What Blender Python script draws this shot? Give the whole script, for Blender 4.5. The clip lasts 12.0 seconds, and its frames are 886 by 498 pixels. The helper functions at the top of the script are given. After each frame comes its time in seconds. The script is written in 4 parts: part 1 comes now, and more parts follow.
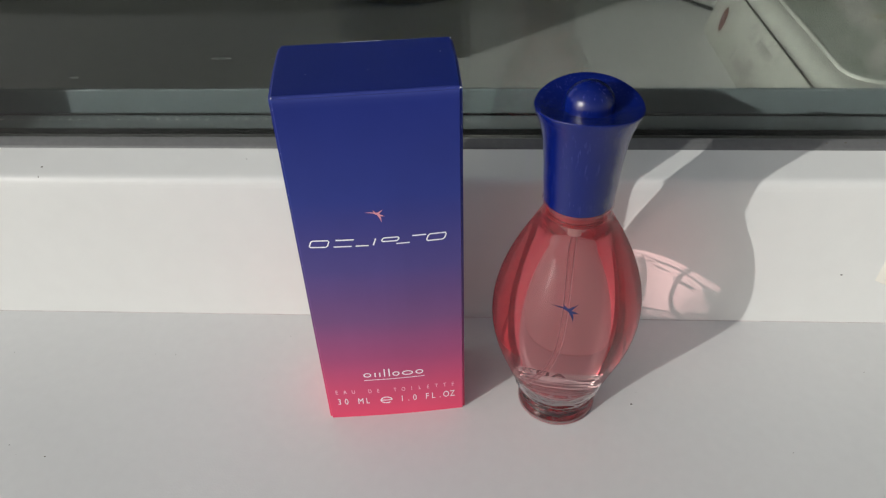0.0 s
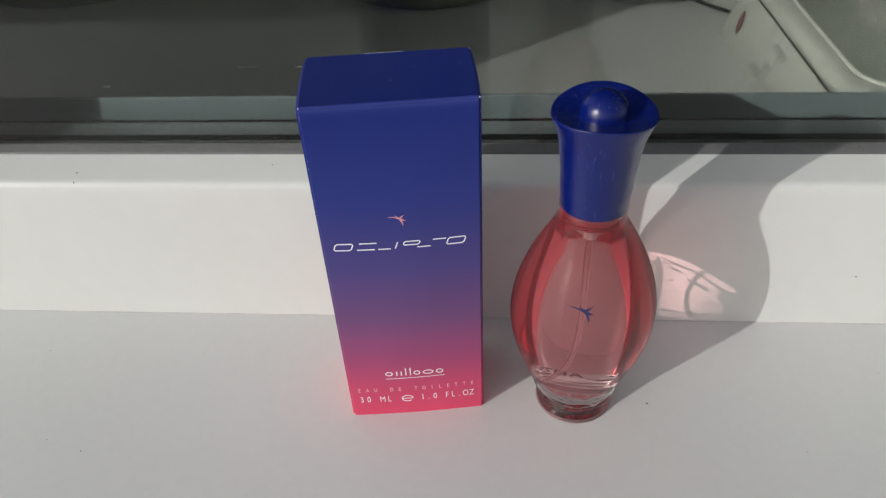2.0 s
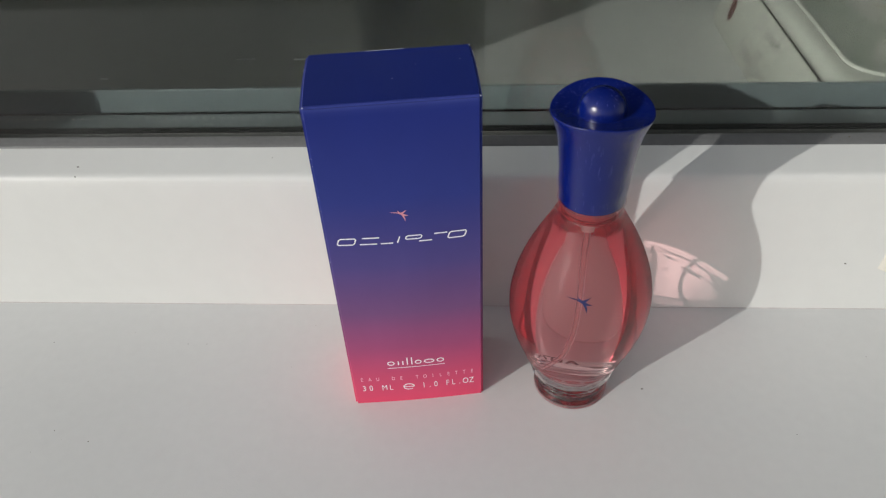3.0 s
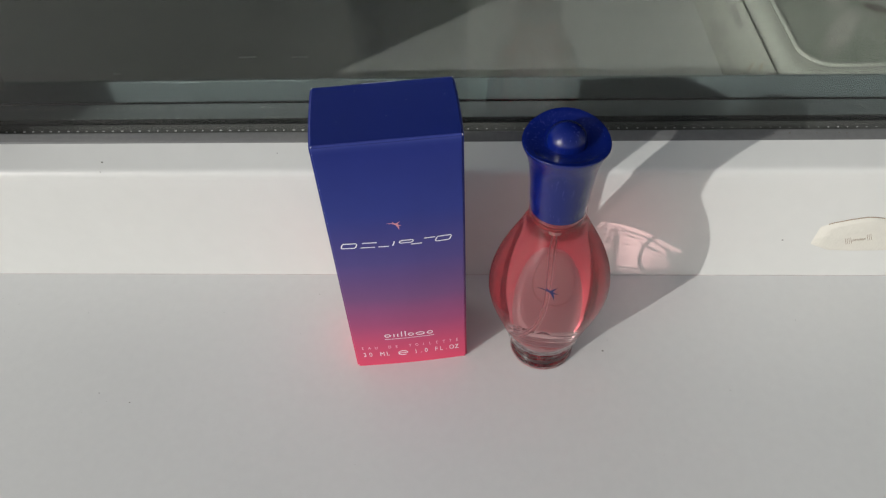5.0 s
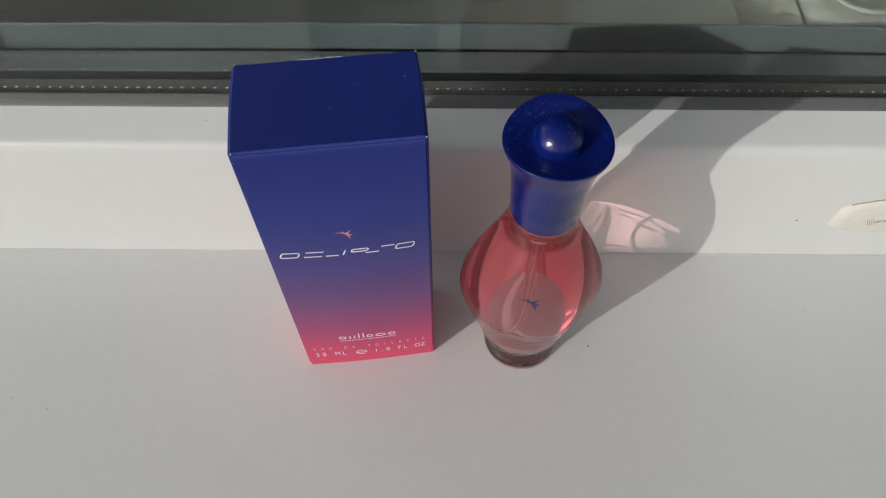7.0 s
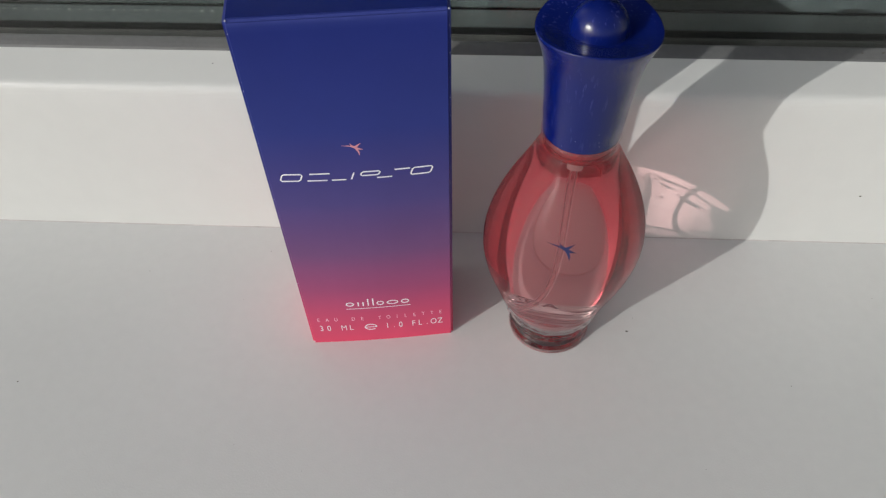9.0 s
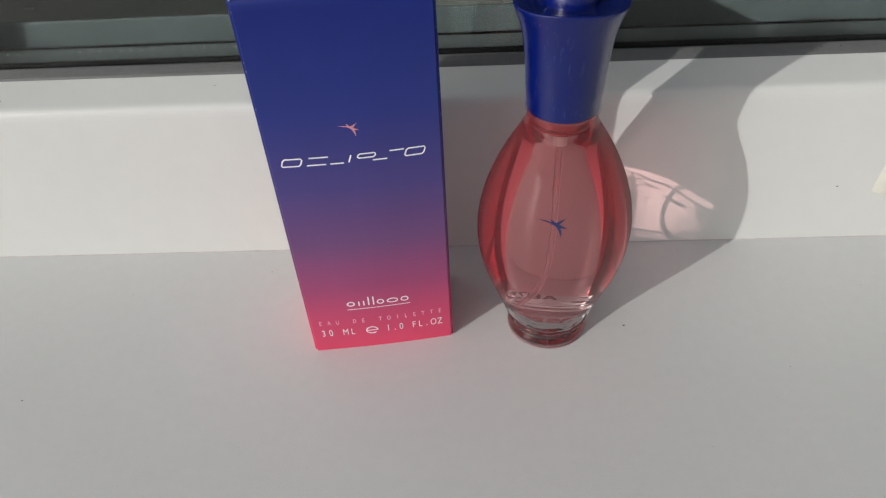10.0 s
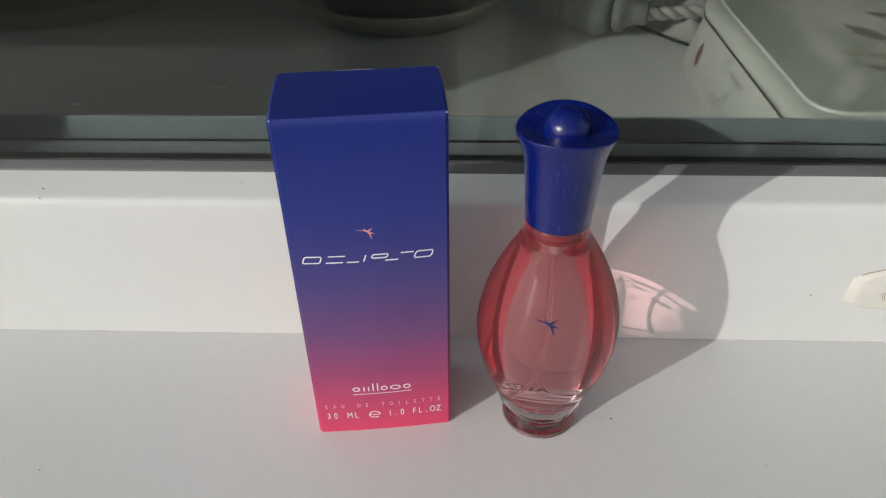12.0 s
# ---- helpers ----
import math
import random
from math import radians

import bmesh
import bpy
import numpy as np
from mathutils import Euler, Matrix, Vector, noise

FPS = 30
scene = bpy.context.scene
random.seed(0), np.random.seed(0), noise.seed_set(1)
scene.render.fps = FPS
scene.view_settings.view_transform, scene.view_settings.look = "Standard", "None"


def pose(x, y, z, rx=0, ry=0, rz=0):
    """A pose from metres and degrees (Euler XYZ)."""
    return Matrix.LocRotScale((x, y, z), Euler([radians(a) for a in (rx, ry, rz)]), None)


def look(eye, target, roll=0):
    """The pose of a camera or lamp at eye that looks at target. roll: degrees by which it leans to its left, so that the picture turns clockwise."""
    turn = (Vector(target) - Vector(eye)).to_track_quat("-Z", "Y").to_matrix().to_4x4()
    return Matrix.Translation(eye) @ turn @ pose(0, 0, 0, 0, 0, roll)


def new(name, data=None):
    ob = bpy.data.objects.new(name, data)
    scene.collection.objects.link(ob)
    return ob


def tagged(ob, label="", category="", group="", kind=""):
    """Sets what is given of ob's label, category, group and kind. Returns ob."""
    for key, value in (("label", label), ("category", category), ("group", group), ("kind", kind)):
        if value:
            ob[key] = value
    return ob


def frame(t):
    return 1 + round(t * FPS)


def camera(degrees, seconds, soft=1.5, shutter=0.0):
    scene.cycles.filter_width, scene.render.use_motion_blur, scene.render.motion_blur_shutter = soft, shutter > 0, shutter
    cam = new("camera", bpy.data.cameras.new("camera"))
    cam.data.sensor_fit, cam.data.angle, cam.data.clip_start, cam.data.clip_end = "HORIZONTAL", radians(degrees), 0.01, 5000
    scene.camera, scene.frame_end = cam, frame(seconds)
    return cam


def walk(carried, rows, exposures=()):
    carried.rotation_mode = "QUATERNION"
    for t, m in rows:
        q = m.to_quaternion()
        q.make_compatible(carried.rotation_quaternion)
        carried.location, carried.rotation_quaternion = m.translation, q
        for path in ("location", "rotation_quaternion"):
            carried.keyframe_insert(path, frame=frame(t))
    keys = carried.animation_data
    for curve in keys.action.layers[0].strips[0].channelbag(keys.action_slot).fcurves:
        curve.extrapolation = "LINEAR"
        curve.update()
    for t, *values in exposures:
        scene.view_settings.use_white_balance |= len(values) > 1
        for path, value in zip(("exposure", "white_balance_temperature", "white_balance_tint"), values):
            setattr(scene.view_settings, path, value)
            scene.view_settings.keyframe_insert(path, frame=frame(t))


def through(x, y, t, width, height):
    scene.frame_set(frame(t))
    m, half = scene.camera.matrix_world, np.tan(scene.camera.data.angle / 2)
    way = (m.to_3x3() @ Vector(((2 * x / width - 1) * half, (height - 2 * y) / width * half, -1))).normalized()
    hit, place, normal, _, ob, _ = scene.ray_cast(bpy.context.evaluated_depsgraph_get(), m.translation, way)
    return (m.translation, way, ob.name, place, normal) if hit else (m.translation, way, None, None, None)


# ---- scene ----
cam = camera(61.83, 12.0, soft=1.22)
PATH = [
    (0, 0.04562, -0.18750, 0.18971, 3.558, -40.052, -1.721),
    (0.5, 0.04339, -0.18689, 0.19048, 3.839, -39.665, -2.563),
    (1, 0.04327, -0.18776, 0.19182, 4.026, -39.536, -2.530),
    (1.5, 0.04489, -0.19032, 0.19329, 4.570, -39.689, -2.619),
    (2, 0.04573, -0.19201, 0.19457, 5.458, -39.988, -2.984),
    (2.5, 0.04677, -0.19175, 0.19529, 5.476, -40.138, -3.149),
    (2.7, 0.04522, -0.19264, 0.19708, 4.975, -40.701, -2.944),
    (4.3, 0.04056, -0.19279, 0.22612, 4.186, -46.041, -2.857),
    (4.5, 0.04115, -0.19331, 0.23356, 3.030, -47.169, -1.468),
    (5, 0.04446, -0.19506, 0.24596, 3.650, -49.550, -2.746),
    (5.5, 0.04651, -0.19393, 0.24605, 3.906, -52.383, -2.637),
    (6, 0.05012, -0.17719, 0.24330, 3.761, -55.157, -3.024),
    (6.5, 0.04771, -0.15832, 0.24151, 2.976, -57.294, -1.798),
    (7, 0.04614, -0.14315, 0.23406, 0.729, -58.344, -0.192),
    (7.2, 0.04501, -0.14040, 0.23156, 0.750, -58.432, -0.660),
    (8.8, 0.04815, -0.15417, 0.20120, 3.596, -51.862, -1.965),
    (9, 0.04718, -0.16147, 0.19149, 3.686, -51.147, -1.271),
    (9.5, 0.04460, -0.17153, 0.17697, 3.451, -47.497, -3.053),
    (10, 0.04779, -0.18771, 0.17637, 2.922, -43.389, -3.402),
    (10.5, 0.04715, -0.19992, 0.18644, 3.418, -37.859, -2.563),
    (11, 0.04544, -0.20095, 0.19172, 2.693, -37.173, -1.697),
    (11.5, 0.04566, -0.19891, 0.19159, 2.189, -37.434, -0.498),
    (12, 0.04630, -0.19787, 0.19265, 2.249, -37.516, -0.747),
]


def aim(x, y, z, yaw, pitch, roll):
    """The pose of the camera at a place, from its yaw, pitch and roll in degrees."""
    a, b = radians(yaw), radians(pitch)
    way = Vector((-math.sin(a) * math.cos(b), math.cos(a) * math.cos(b), math.sin(b)))
    return look((x, y, z), Vector((x, y, z)) + way, roll)


walk(cam, [(t, aim(*row)) for t, *row in PATH], exposures=[(0, 0.03), (2.5, 0.0), (4.5, 0.02), (5.5, -0.05), (7, -0.07), (9, -0.05), (10.5, -0.09), (11, -0.06), (11.5, 0.0), (12, 0.02)])

# ---- sky, sun and exposure ----
SUN_WAY = Vector((0.781, 0.625, -0.42)).normalized()
world = bpy.data.worlds.new("sky")
scene.world = world
world.use_nodes = True
wn, wl = world.node_tree.nodes, world.node_tree.links
sky = wn.new("ShaderNodeTexSky")
sky.sky_type = "NISHITA"
sky.sun_disc = False
sky.air_density, sky.dust_density, sky.ozone_density = 1.0, 2.0, 1.0
sky.sun_elevation = math.asin(-SUN_WAY.z)
sky.sun_rotation = math.atan2(-SUN_WAY.x, -SUN_WAY.y)
haze = wn.new("ShaderNodeHueSaturation")
haze.inputs["Saturation"].default_value = 0.4
wl.new(sky.outputs[0], haze.inputs["Color"])
wl.new(haze.outputs[0], wn["Background"].inputs["Color"])
wn["Background"].inputs["Strength"].default_value = 0.10

sun = new("sun", bpy.data.lights.new("sun", "SUN"))
sun.data.energy = 2.0
sun.data.angle = radians(0.53)
sun.data.color = (1.0, 0.985, 0.955)
sun.matrix_world = look((-2, -2, 2), Vector((-2, -2, 2)) + SUN_WAY)
sun.data.cycles.is_caustics_light = True


# ---- materials ----
def nodes_of(name):
    m = bpy.data.materials.new(name)
    m.use_nodes = True
    return m, m.node_tree.nodes, m.node_tree.links, m.node_tree.nodes["Principled BSDF"]


def paint(name, colour, rough=0.5, spread=0.06, grain=300.0, bump=0.0, stain=18.0, metal=0.0, coat=0.0, bump_scale=900.0, spec=0.5):
    """A surface whose colour varies at two scales, with fine relief."""
    m, n, l, b = nodes_of(name)
    place = n.new("ShaderNodeTexCoord")
    fine, broad = n.new("ShaderNodeTexNoise"), n.new("ShaderNodeTexNoise")
    fine.inputs["Scale"].default_value, fine.inputs["Detail"].default_value = grain, 6.0
    broad.inputs["Scale"].default_value, broad.inputs["Detail"].default_value = stain, 4.0
    for t in (fine, broad):
        l.new(place.outputs["Object"], t.inputs["Vector"])
    both = n.new("ShaderNodeMath")
    both.operation = "ADD"
    l.new(fine.outputs["Fac"], both.inputs[0])
    l.new(broad.outputs["Fac"], both.inputs[1])
    span = n.new("ShaderNodeMapRange")
    span.inputs["From Min"].default_value, span.inputs["From Max"].default_value = 0.6, 1.4
    span.inputs["To Min"].default_value, span.inputs["To Max"].default_value = 1.0 - spread, 1.0 + spread
    l.new(both.outputs[0], span.inputs["Value"])
    tint = n.new("ShaderNodeMix")
    tint.data_type, tint.blend_type = "RGBA", "MULTIPLY"
    tint.inputs["Factor"].default_value = 1.0
    tint.inputs["A"].default_value = (*colour, 1)
    l.new(span.outputs["Result"], tint.inputs["B"])
    l.new(tint.outputs["Result"], b.inputs["Base Color"])
    gloss = n.new("ShaderNodeMapRange")
    gloss.inputs["From Min"].default_value, gloss.inputs["From Max"].default_value = 0.3, 0.7
    gloss.inputs["To Min"].default_value, gloss.inputs["To Max"].default_value = max(rough - 0.04, 0.02), rough + 0.04
    l.new(broad.outputs["Fac"], gloss.inputs["Value"])
    l.new(gloss.outputs["Result"], b.inputs["Roughness"])
    b.inputs["Metallic"].default_value = metal
    b.inputs["Coat Weight"].default_value = coat
    b.inputs["Specular IOR Level"].default_value = spec
    if bump:
        relief = n.new("ShaderNodeTexNoise")
        relief.inputs["Scale"].default_value, relief.inputs["Detail"].default_value = bump_scale, 3.0
        l.new(place.outputs["Object"], relief.inputs["Vector"])
        up = n.new("ShaderNodeBump")
        up.inputs["Strength"].default_value, up.inputs["Distance"].default_value = bump, 0.0004
        l.new(relief.outputs["Fac"], up.inputs["Height"])
        l.new(up.outputs["Normal"], b.inputs["Normal"])
    return m


def filled_glass(name, through, inside, ior, low, high):
    """Clear glass holding tinted liquid between two heights: light that passes takes one tint, light thrown about inside a deeper one."""
    m, n, l, b = nodes_of(name)
    n.remove(b)
    place, split = n.new("ShaderNodeTexCoord"), n.new("ShaderNodeSeparateXYZ")
    l.new(place.outputs["Object"], split.inputs[0])
    rise, fall, level = n.new("ShaderNodeMapRange"), n.new("ShaderNodeMapRange"), n.new("ShaderNodeMath")
    rise.inputs["From Min"].default_value, rise.inputs["From Max"].default_value = low - 0.0005, low + 0.0005
    fall.inputs["From Min"].default_value, fall.inputs["From Max"].default_value = high + 0.0005, high - 0.0005
    level.operation = "MULTIPLY"
    for k, r in enumerate((rise, fall)):
        l.new(split.outputs["Z"], r.inputs["Value"])
        l.new(r.outputs["Result"], level.inputs[k])
    bend, bounce, shine = n.new("ShaderNodeBsdfRefraction"), n.new("ShaderNodeBsdfGlossy"), n.new("ShaderNodeBsdfGlossy")
    index = n.new("ShaderNodeMapRange")
    index.inputs["From Min"].default_value, index.inputs["From Max"].default_value = low - 0.0005, low + 0.0005
    index.inputs["To Min"].default_value, index.inputs["To Max"].default_value = 1.5, ior
    l.new(split.outputs["Z"], index.inputs["Value"])
    l.new(index.outputs["Result"], bend.inputs["IOR"])
    bend.inputs["Roughness"].default_value = 0.0
    bounce.inputs["Roughness"].default_value, shine.inputs["Roughness"].default_value = 0.0, 0.01
    for node, colour in ((bend, through), (bounce, inside)):
        tint = n.new("ShaderNodeMix")
        tint.data_type = "RGBA"
        tint.inputs["A"].default_value, tint.inputs["B"].default_value = (0.99, 0.98, 0.98, 1), (*colour, 1)
        l.new(level.outputs[0], tint.inputs["Factor"])
        l.new(tint.outputs["Result"], node.inputs["Color"])
    fresnel, glass, mix, slant, power, total = n.new("ShaderNodeFresnel"), n.new("ShaderNodeMixShader"), n.new("ShaderNodeMixShader"), n.new("ShaderNodeLayerWeight"), n.new("ShaderNodeMath"), n.new("ShaderNodeMath")
    fresnel.inputs["IOR"].default_value = 1.46
    l.new(fresnel.outputs[0], glass.inputs["Fac"])
    l.new(bend.outputs[0], glass.inputs[1])
    l.new(bounce.outputs[0], glass.inputs[2])
    power.operation, total.operation = "POWER", "MULTIPLY_ADD"
    power.inputs[1].default_value = 4.5
    total.inputs[1].default_value, total.inputs[2].default_value = 0.75, 0.015
    l.new(slant.outputs["Facing"], power.inputs[0])
    l.new(power.outputs[0], total.inputs[0])
    l.new(total.outputs[0], mix.inputs["Fac"])
    l.new(glass.outputs[0], mix.inputs[1])
    l.new(shine.outputs[0], mix.inputs[2])
    # Red diffuse share that imitates sunlight glowing inside the liquid.
    scatter, glow_mix, haze = n.new("ShaderNodeBsdfDiffuse"), n.new("ShaderNodeMixShader"), n.new("ShaderNodeMath")
    scatter.inputs["Color"].default_value = (0.95, 0.25, 0.28, 1)
    haze.operation = "MULTIPLY"
    haze.inputs[1].default_value = 0.08
    l.new(level.outputs[0], haze.inputs[0])
    l.new(haze.outputs[0], glow_mix.inputs["Fac"])
    l.new(mix.outputs[0], glow_mix.inputs[1])
    l.new(scatter.outputs[0], glow_mix.inputs[2])
    l.new(glow_mix.outputs[0], n["Material Output"].inputs["Surface"])
    return m


def clear(name, colour, ior, rough=0.0, worn=0.0):
    m, n, l, b = nodes_of(name)
    n.remove(b)
    g = n.new("ShaderNodeBsdfGlass")
    g.inputs["Color"].default_value = (*colour, 1)
    g.inputs["IOR"].default_value, g.inputs["Roughness"].default_value = ior, rough
    # worn: pale diffuse share that stands in for light caught in the glass.
    scatter, mix = n.new("ShaderNodeBsdfDiffuse"), n.new("ShaderNodeMixShader")
    scatter.inputs["Color"].default_value = (0.82, 0.72, 0.72, 1)
    mix.inputs["Fac"].default_value = worn
    l.new(g.outputs[0], mix.inputs[1])
    l.new(scatter.outputs[0], mix.inputs[2])
    l.new((mix if worn else g).outputs[0], n["Material Output"].inputs["Surface"])
    return m


def scratched_plastic(name, colour, worn):
    """Deep plastic with a handled gloss: a fine sparkle of dents, upright hair scratches and pale rubbed clouds."""
    m, n, l, b = nodes_of(name)
    place = n.new("ShaderNodeTexCoord")
    drawn, hairs, clouds, dents = n.new("ShaderNodeMapping"), n.new("ShaderNodeTexNoise"), n.new("ShaderNodeTexNoise"), n.new("ShaderNodeTexNoise")
    drawn.inputs["Scale"].default_value = (1.0, 1.0, 0.12)
    l.new(place.outputs["Object"], drawn.inputs["Vector"])
    l.new(drawn.outputs["Vector"], hairs.inputs["Vector"])
    for t, scale, detail in ((hairs, 1400.0, 2.0), (clouds, 110.0, 5.0), (dents, 3600.0, 2.0)):
        t.inputs["Scale"].default_value, t.inputs["Detail"].default_value = scale, detail
    for t in (clouds, dents):
        l.new(place.outputs["Object"], t.inputs["Vector"])
    line, cloud, both = n.new("ShaderNodeMapRange"), n.new("ShaderNodeMapRange"), n.new("ShaderNodeMath")
    line.inputs["From Min"].default_value, line.inputs["From Max"].default_value = 0.60, 0.72
    cloud.inputs["From Min"].default_value, cloud.inputs["From Max"].default_value = 0.42, 0.72
    cloud.inputs["To Min"].default_value = 0.08
    both.operation = "MULTIPLY"
    l.new(hairs.outputs["Fac"], line.inputs["Value"])
    l.new(clouds.outputs["Fac"], cloud.inputs["Value"])
    l.new(line.outputs["Result"], both.inputs[0])
    l.new(cloud.outputs["Result"], both.inputs[1])
    tint = n.new("ShaderNodeMix")
    tint.data_type = "RGBA"
    tint.inputs["A"].default_value, tint.inputs["B"].default_value = (*colour, 1), (*worn, 1)
    l.new(both.outputs[0], tint.inputs["Factor"])
    l.new(tint.outputs["Result"], b.inputs["Base Color"])
    gloss = n.new("ShaderNodeMapRange")
    gloss.inputs["From Min"].default_value, gloss.inputs["From Max"].default_value = 0.35, 0.7
    gloss.inputs["To Min"].default_value, gloss.inputs["To Max"].default_value = 0.07, 0.24
    l.new(clouds.outputs["Fac"], gloss.inputs["Value"])
    l.new(gloss.outputs["Result"], b.inputs["Roughness"])
    b.inputs["Specular IOR Level"].default_value = 0.42
    b.inputs["Coat Weight"].default_value, b.inputs["Coat Roughness"].default_value = 0.2, 0.08
    up = n.new("ShaderNodeBump")
    up.inputs["Strength"].default_value, up.inputs["Distance"].default_value = 0.16, 0.0003
    l.new(dents.outputs["Fac"], up.inputs["Height"])
    l.new(up.outputs["Normal"], b.inputs["Normal"])
    l.new(up.outputs["Normal"], b.inputs["Coat Normal"])
    return m


def carton():
    """Printed board: dark blue above, fading through violet to pink at the foot."""
    m, n, l, b = nodes_of("printed_carton")
    place, split = n.new("ShaderNodeTexCoord"), n.new("ShaderNodeSeparateXYZ")
    l.new(place.outputs["Object"], split.inputs[0])
    grain = n.new("ShaderNodeTexNoise")
    grain.inputs["Scale"].default_value, grain.inputs["Detail"].default_value = 60.0, 8.0
    l.new(place.outputs["Object"], grain.inputs["Vector"])
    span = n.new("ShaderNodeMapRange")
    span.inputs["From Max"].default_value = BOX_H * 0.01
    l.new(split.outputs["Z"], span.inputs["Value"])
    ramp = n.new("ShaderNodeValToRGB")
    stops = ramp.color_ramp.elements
    # Stops 0.986 to 0.9985 paint the fold's highlight and wear; the last darkens the top.
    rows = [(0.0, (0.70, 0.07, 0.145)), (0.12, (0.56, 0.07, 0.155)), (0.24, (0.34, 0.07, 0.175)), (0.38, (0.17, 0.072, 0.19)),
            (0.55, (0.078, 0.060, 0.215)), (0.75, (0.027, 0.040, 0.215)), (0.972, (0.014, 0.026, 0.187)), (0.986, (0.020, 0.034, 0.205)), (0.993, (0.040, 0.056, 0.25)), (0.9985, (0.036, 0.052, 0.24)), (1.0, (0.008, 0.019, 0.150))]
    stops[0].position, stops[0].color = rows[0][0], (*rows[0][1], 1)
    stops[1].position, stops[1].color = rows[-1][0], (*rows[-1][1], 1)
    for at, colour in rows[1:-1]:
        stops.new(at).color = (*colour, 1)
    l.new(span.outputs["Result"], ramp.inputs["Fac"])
    vary = n.new("ShaderNodeMapRange")
    vary.inputs["To Min"].default_value, vary.inputs["To Max"].default_value = 0.9, 1.1
    l.new(grain.outputs["Fac"], vary.inputs["Value"])
    tint = n.new("ShaderNodeMix")
    tint.data_type, tint.blend_type = "RGBA", "MULTIPLY"
    tint.inputs["Factor"].default_value = 1.0
    l.new(ramp.outputs["Color"], tint.inputs["A"])
    l.new(vary.outputs["Result"], tint.inputs["B"])
    l.new(tint.outputs["Result"], b.inputs["Base Color"])
    b.inputs["Roughness"].default_value = 0.42
    b.inputs["Specular IOR Level"].default_value = 0.22
    up = n.new("ShaderNodeBump")
    up.inputs["Strength"].default_value, up.inputs["Distance"].default_value = 0.08, 0.0003
    l.new(grain.outputs["Fac"], up.inputs["Height"])
    l.new(up.outputs["Normal"], b.inputs["Normal"])
    return m


BOX_W, BOX_D, BOX_H = 4.24, 2.68, 11.23
LAMINATE = paint("white_laminate", (0.65, 0.655, 0.64), 0.36, 0.03, 260, 0.115, 9, bump_scale=1900)
GREY_LAMINATE = paint("pale_laminate", (0.82, 0.813, 0.79), 0.35, 0.05, 260, 0.1, 9)
PVC = paint("white_pvc", (0.67, 0.675, 0.65), 0.33, 0.025, 120, 0.04, 14)
RUBBER = paint("grey_rubber", (0.115, 0.117, 0.115), 0.55, 0.12, 500, 0.2, 40)
JOINT = paint("grey_joint", (0.58, 0.55, 0.53), 0.7, 0.25, 200, 0.3, 60)
DARK_SPACER = paint("grey_spacer", (0.085, 0.085, 0.082), 0.5, 0.25, 300, 0.1, 40)
BLACK = paint("black_sealant", (0.005, 0.005, 0.0055), 0.6, 0.1, 300, 0.1, 40, spec=0.15)
ALU = paint("dull_aluminium", (0.25, 0.285, 0.295), 0.4, 0.08, 300, 0.1, 25, metal=0.6)
BEAD = paint("grey_bead", (0.29, 0.345, 0.36), 0.45, 0.08, 200, 0.05, 20)
PANE = clear("window_glass", (0.825, 0.836, 0.829), 1.38)
HOLE_GLINT = paint("perforation_glint", (0.85, 0.85, 0.83), 0.3, 0.15, 900)
PLASTER = paint("white_plaster", (0.62, 0.61, 0.58), 0.8, 0.06, 90, 0.3, 4)
KITCHEN = paint("dark_unseen_kitchen", (0.16, 0.155, 0.14), 0.8, 0.08, 60, 0.2, 4)
TILE = paint("floor_tile", (0.30, 0.28, 0.25), 0.5, 0.1, 40, 0.1, 5)
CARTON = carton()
BOARD = paint("bare_board", (0.55, 0.56, 0.64), 0.7, 0.05)
WHITE_INK = paint("white_ink", (0.85, 0.84, 0.88), 0.4, 0.02)
PALE_INK = paint("pale_pink_ink", (0.85, 0.55, 0.66), 0.4, 0.02)
PINK_INK = paint("pink_ink", (0.66, 0.29, 0.34), 0.4, 0.03)
BLUE_INK = paint("blue_ink", (0.018, 0.026, 0.11), 0.4, 0.05)
DARK_INK = paint("dark_ink", (0.02, 0.012, 0.012), 0.5, 0.05)
LIP = clear("clear_lip", (1.0, 0.97, 0.97), 1.45, worn=0.04)
KNURL = clear("pink_knurled_glass", (1.0, 0.72, 0.74), 1.45, worn=0.04)
PERFUME = filled_glass("bottle_of_perfume", (1.0, 0.77, 0.775), (0.93, 0.12, 0.17), 1.4, 0.0115, 0.0785)
LIQUID = clear("liquid_surface", (1.0, 0.36, 0.40), 1.4)
CAP = scratched_plastic("blue_plastic", (0.002, 0.009, 0.115), (0.04, 0.05, 0.24))
SCUFF = paint("pale_blue_scuff", (0.16, 0.18, 0.45), 0.5, 0.1)
TIN = paint("cream_tin", (0.81, 0.81, 0.73), 0.35, 0.05, 90, 0.05, 10)
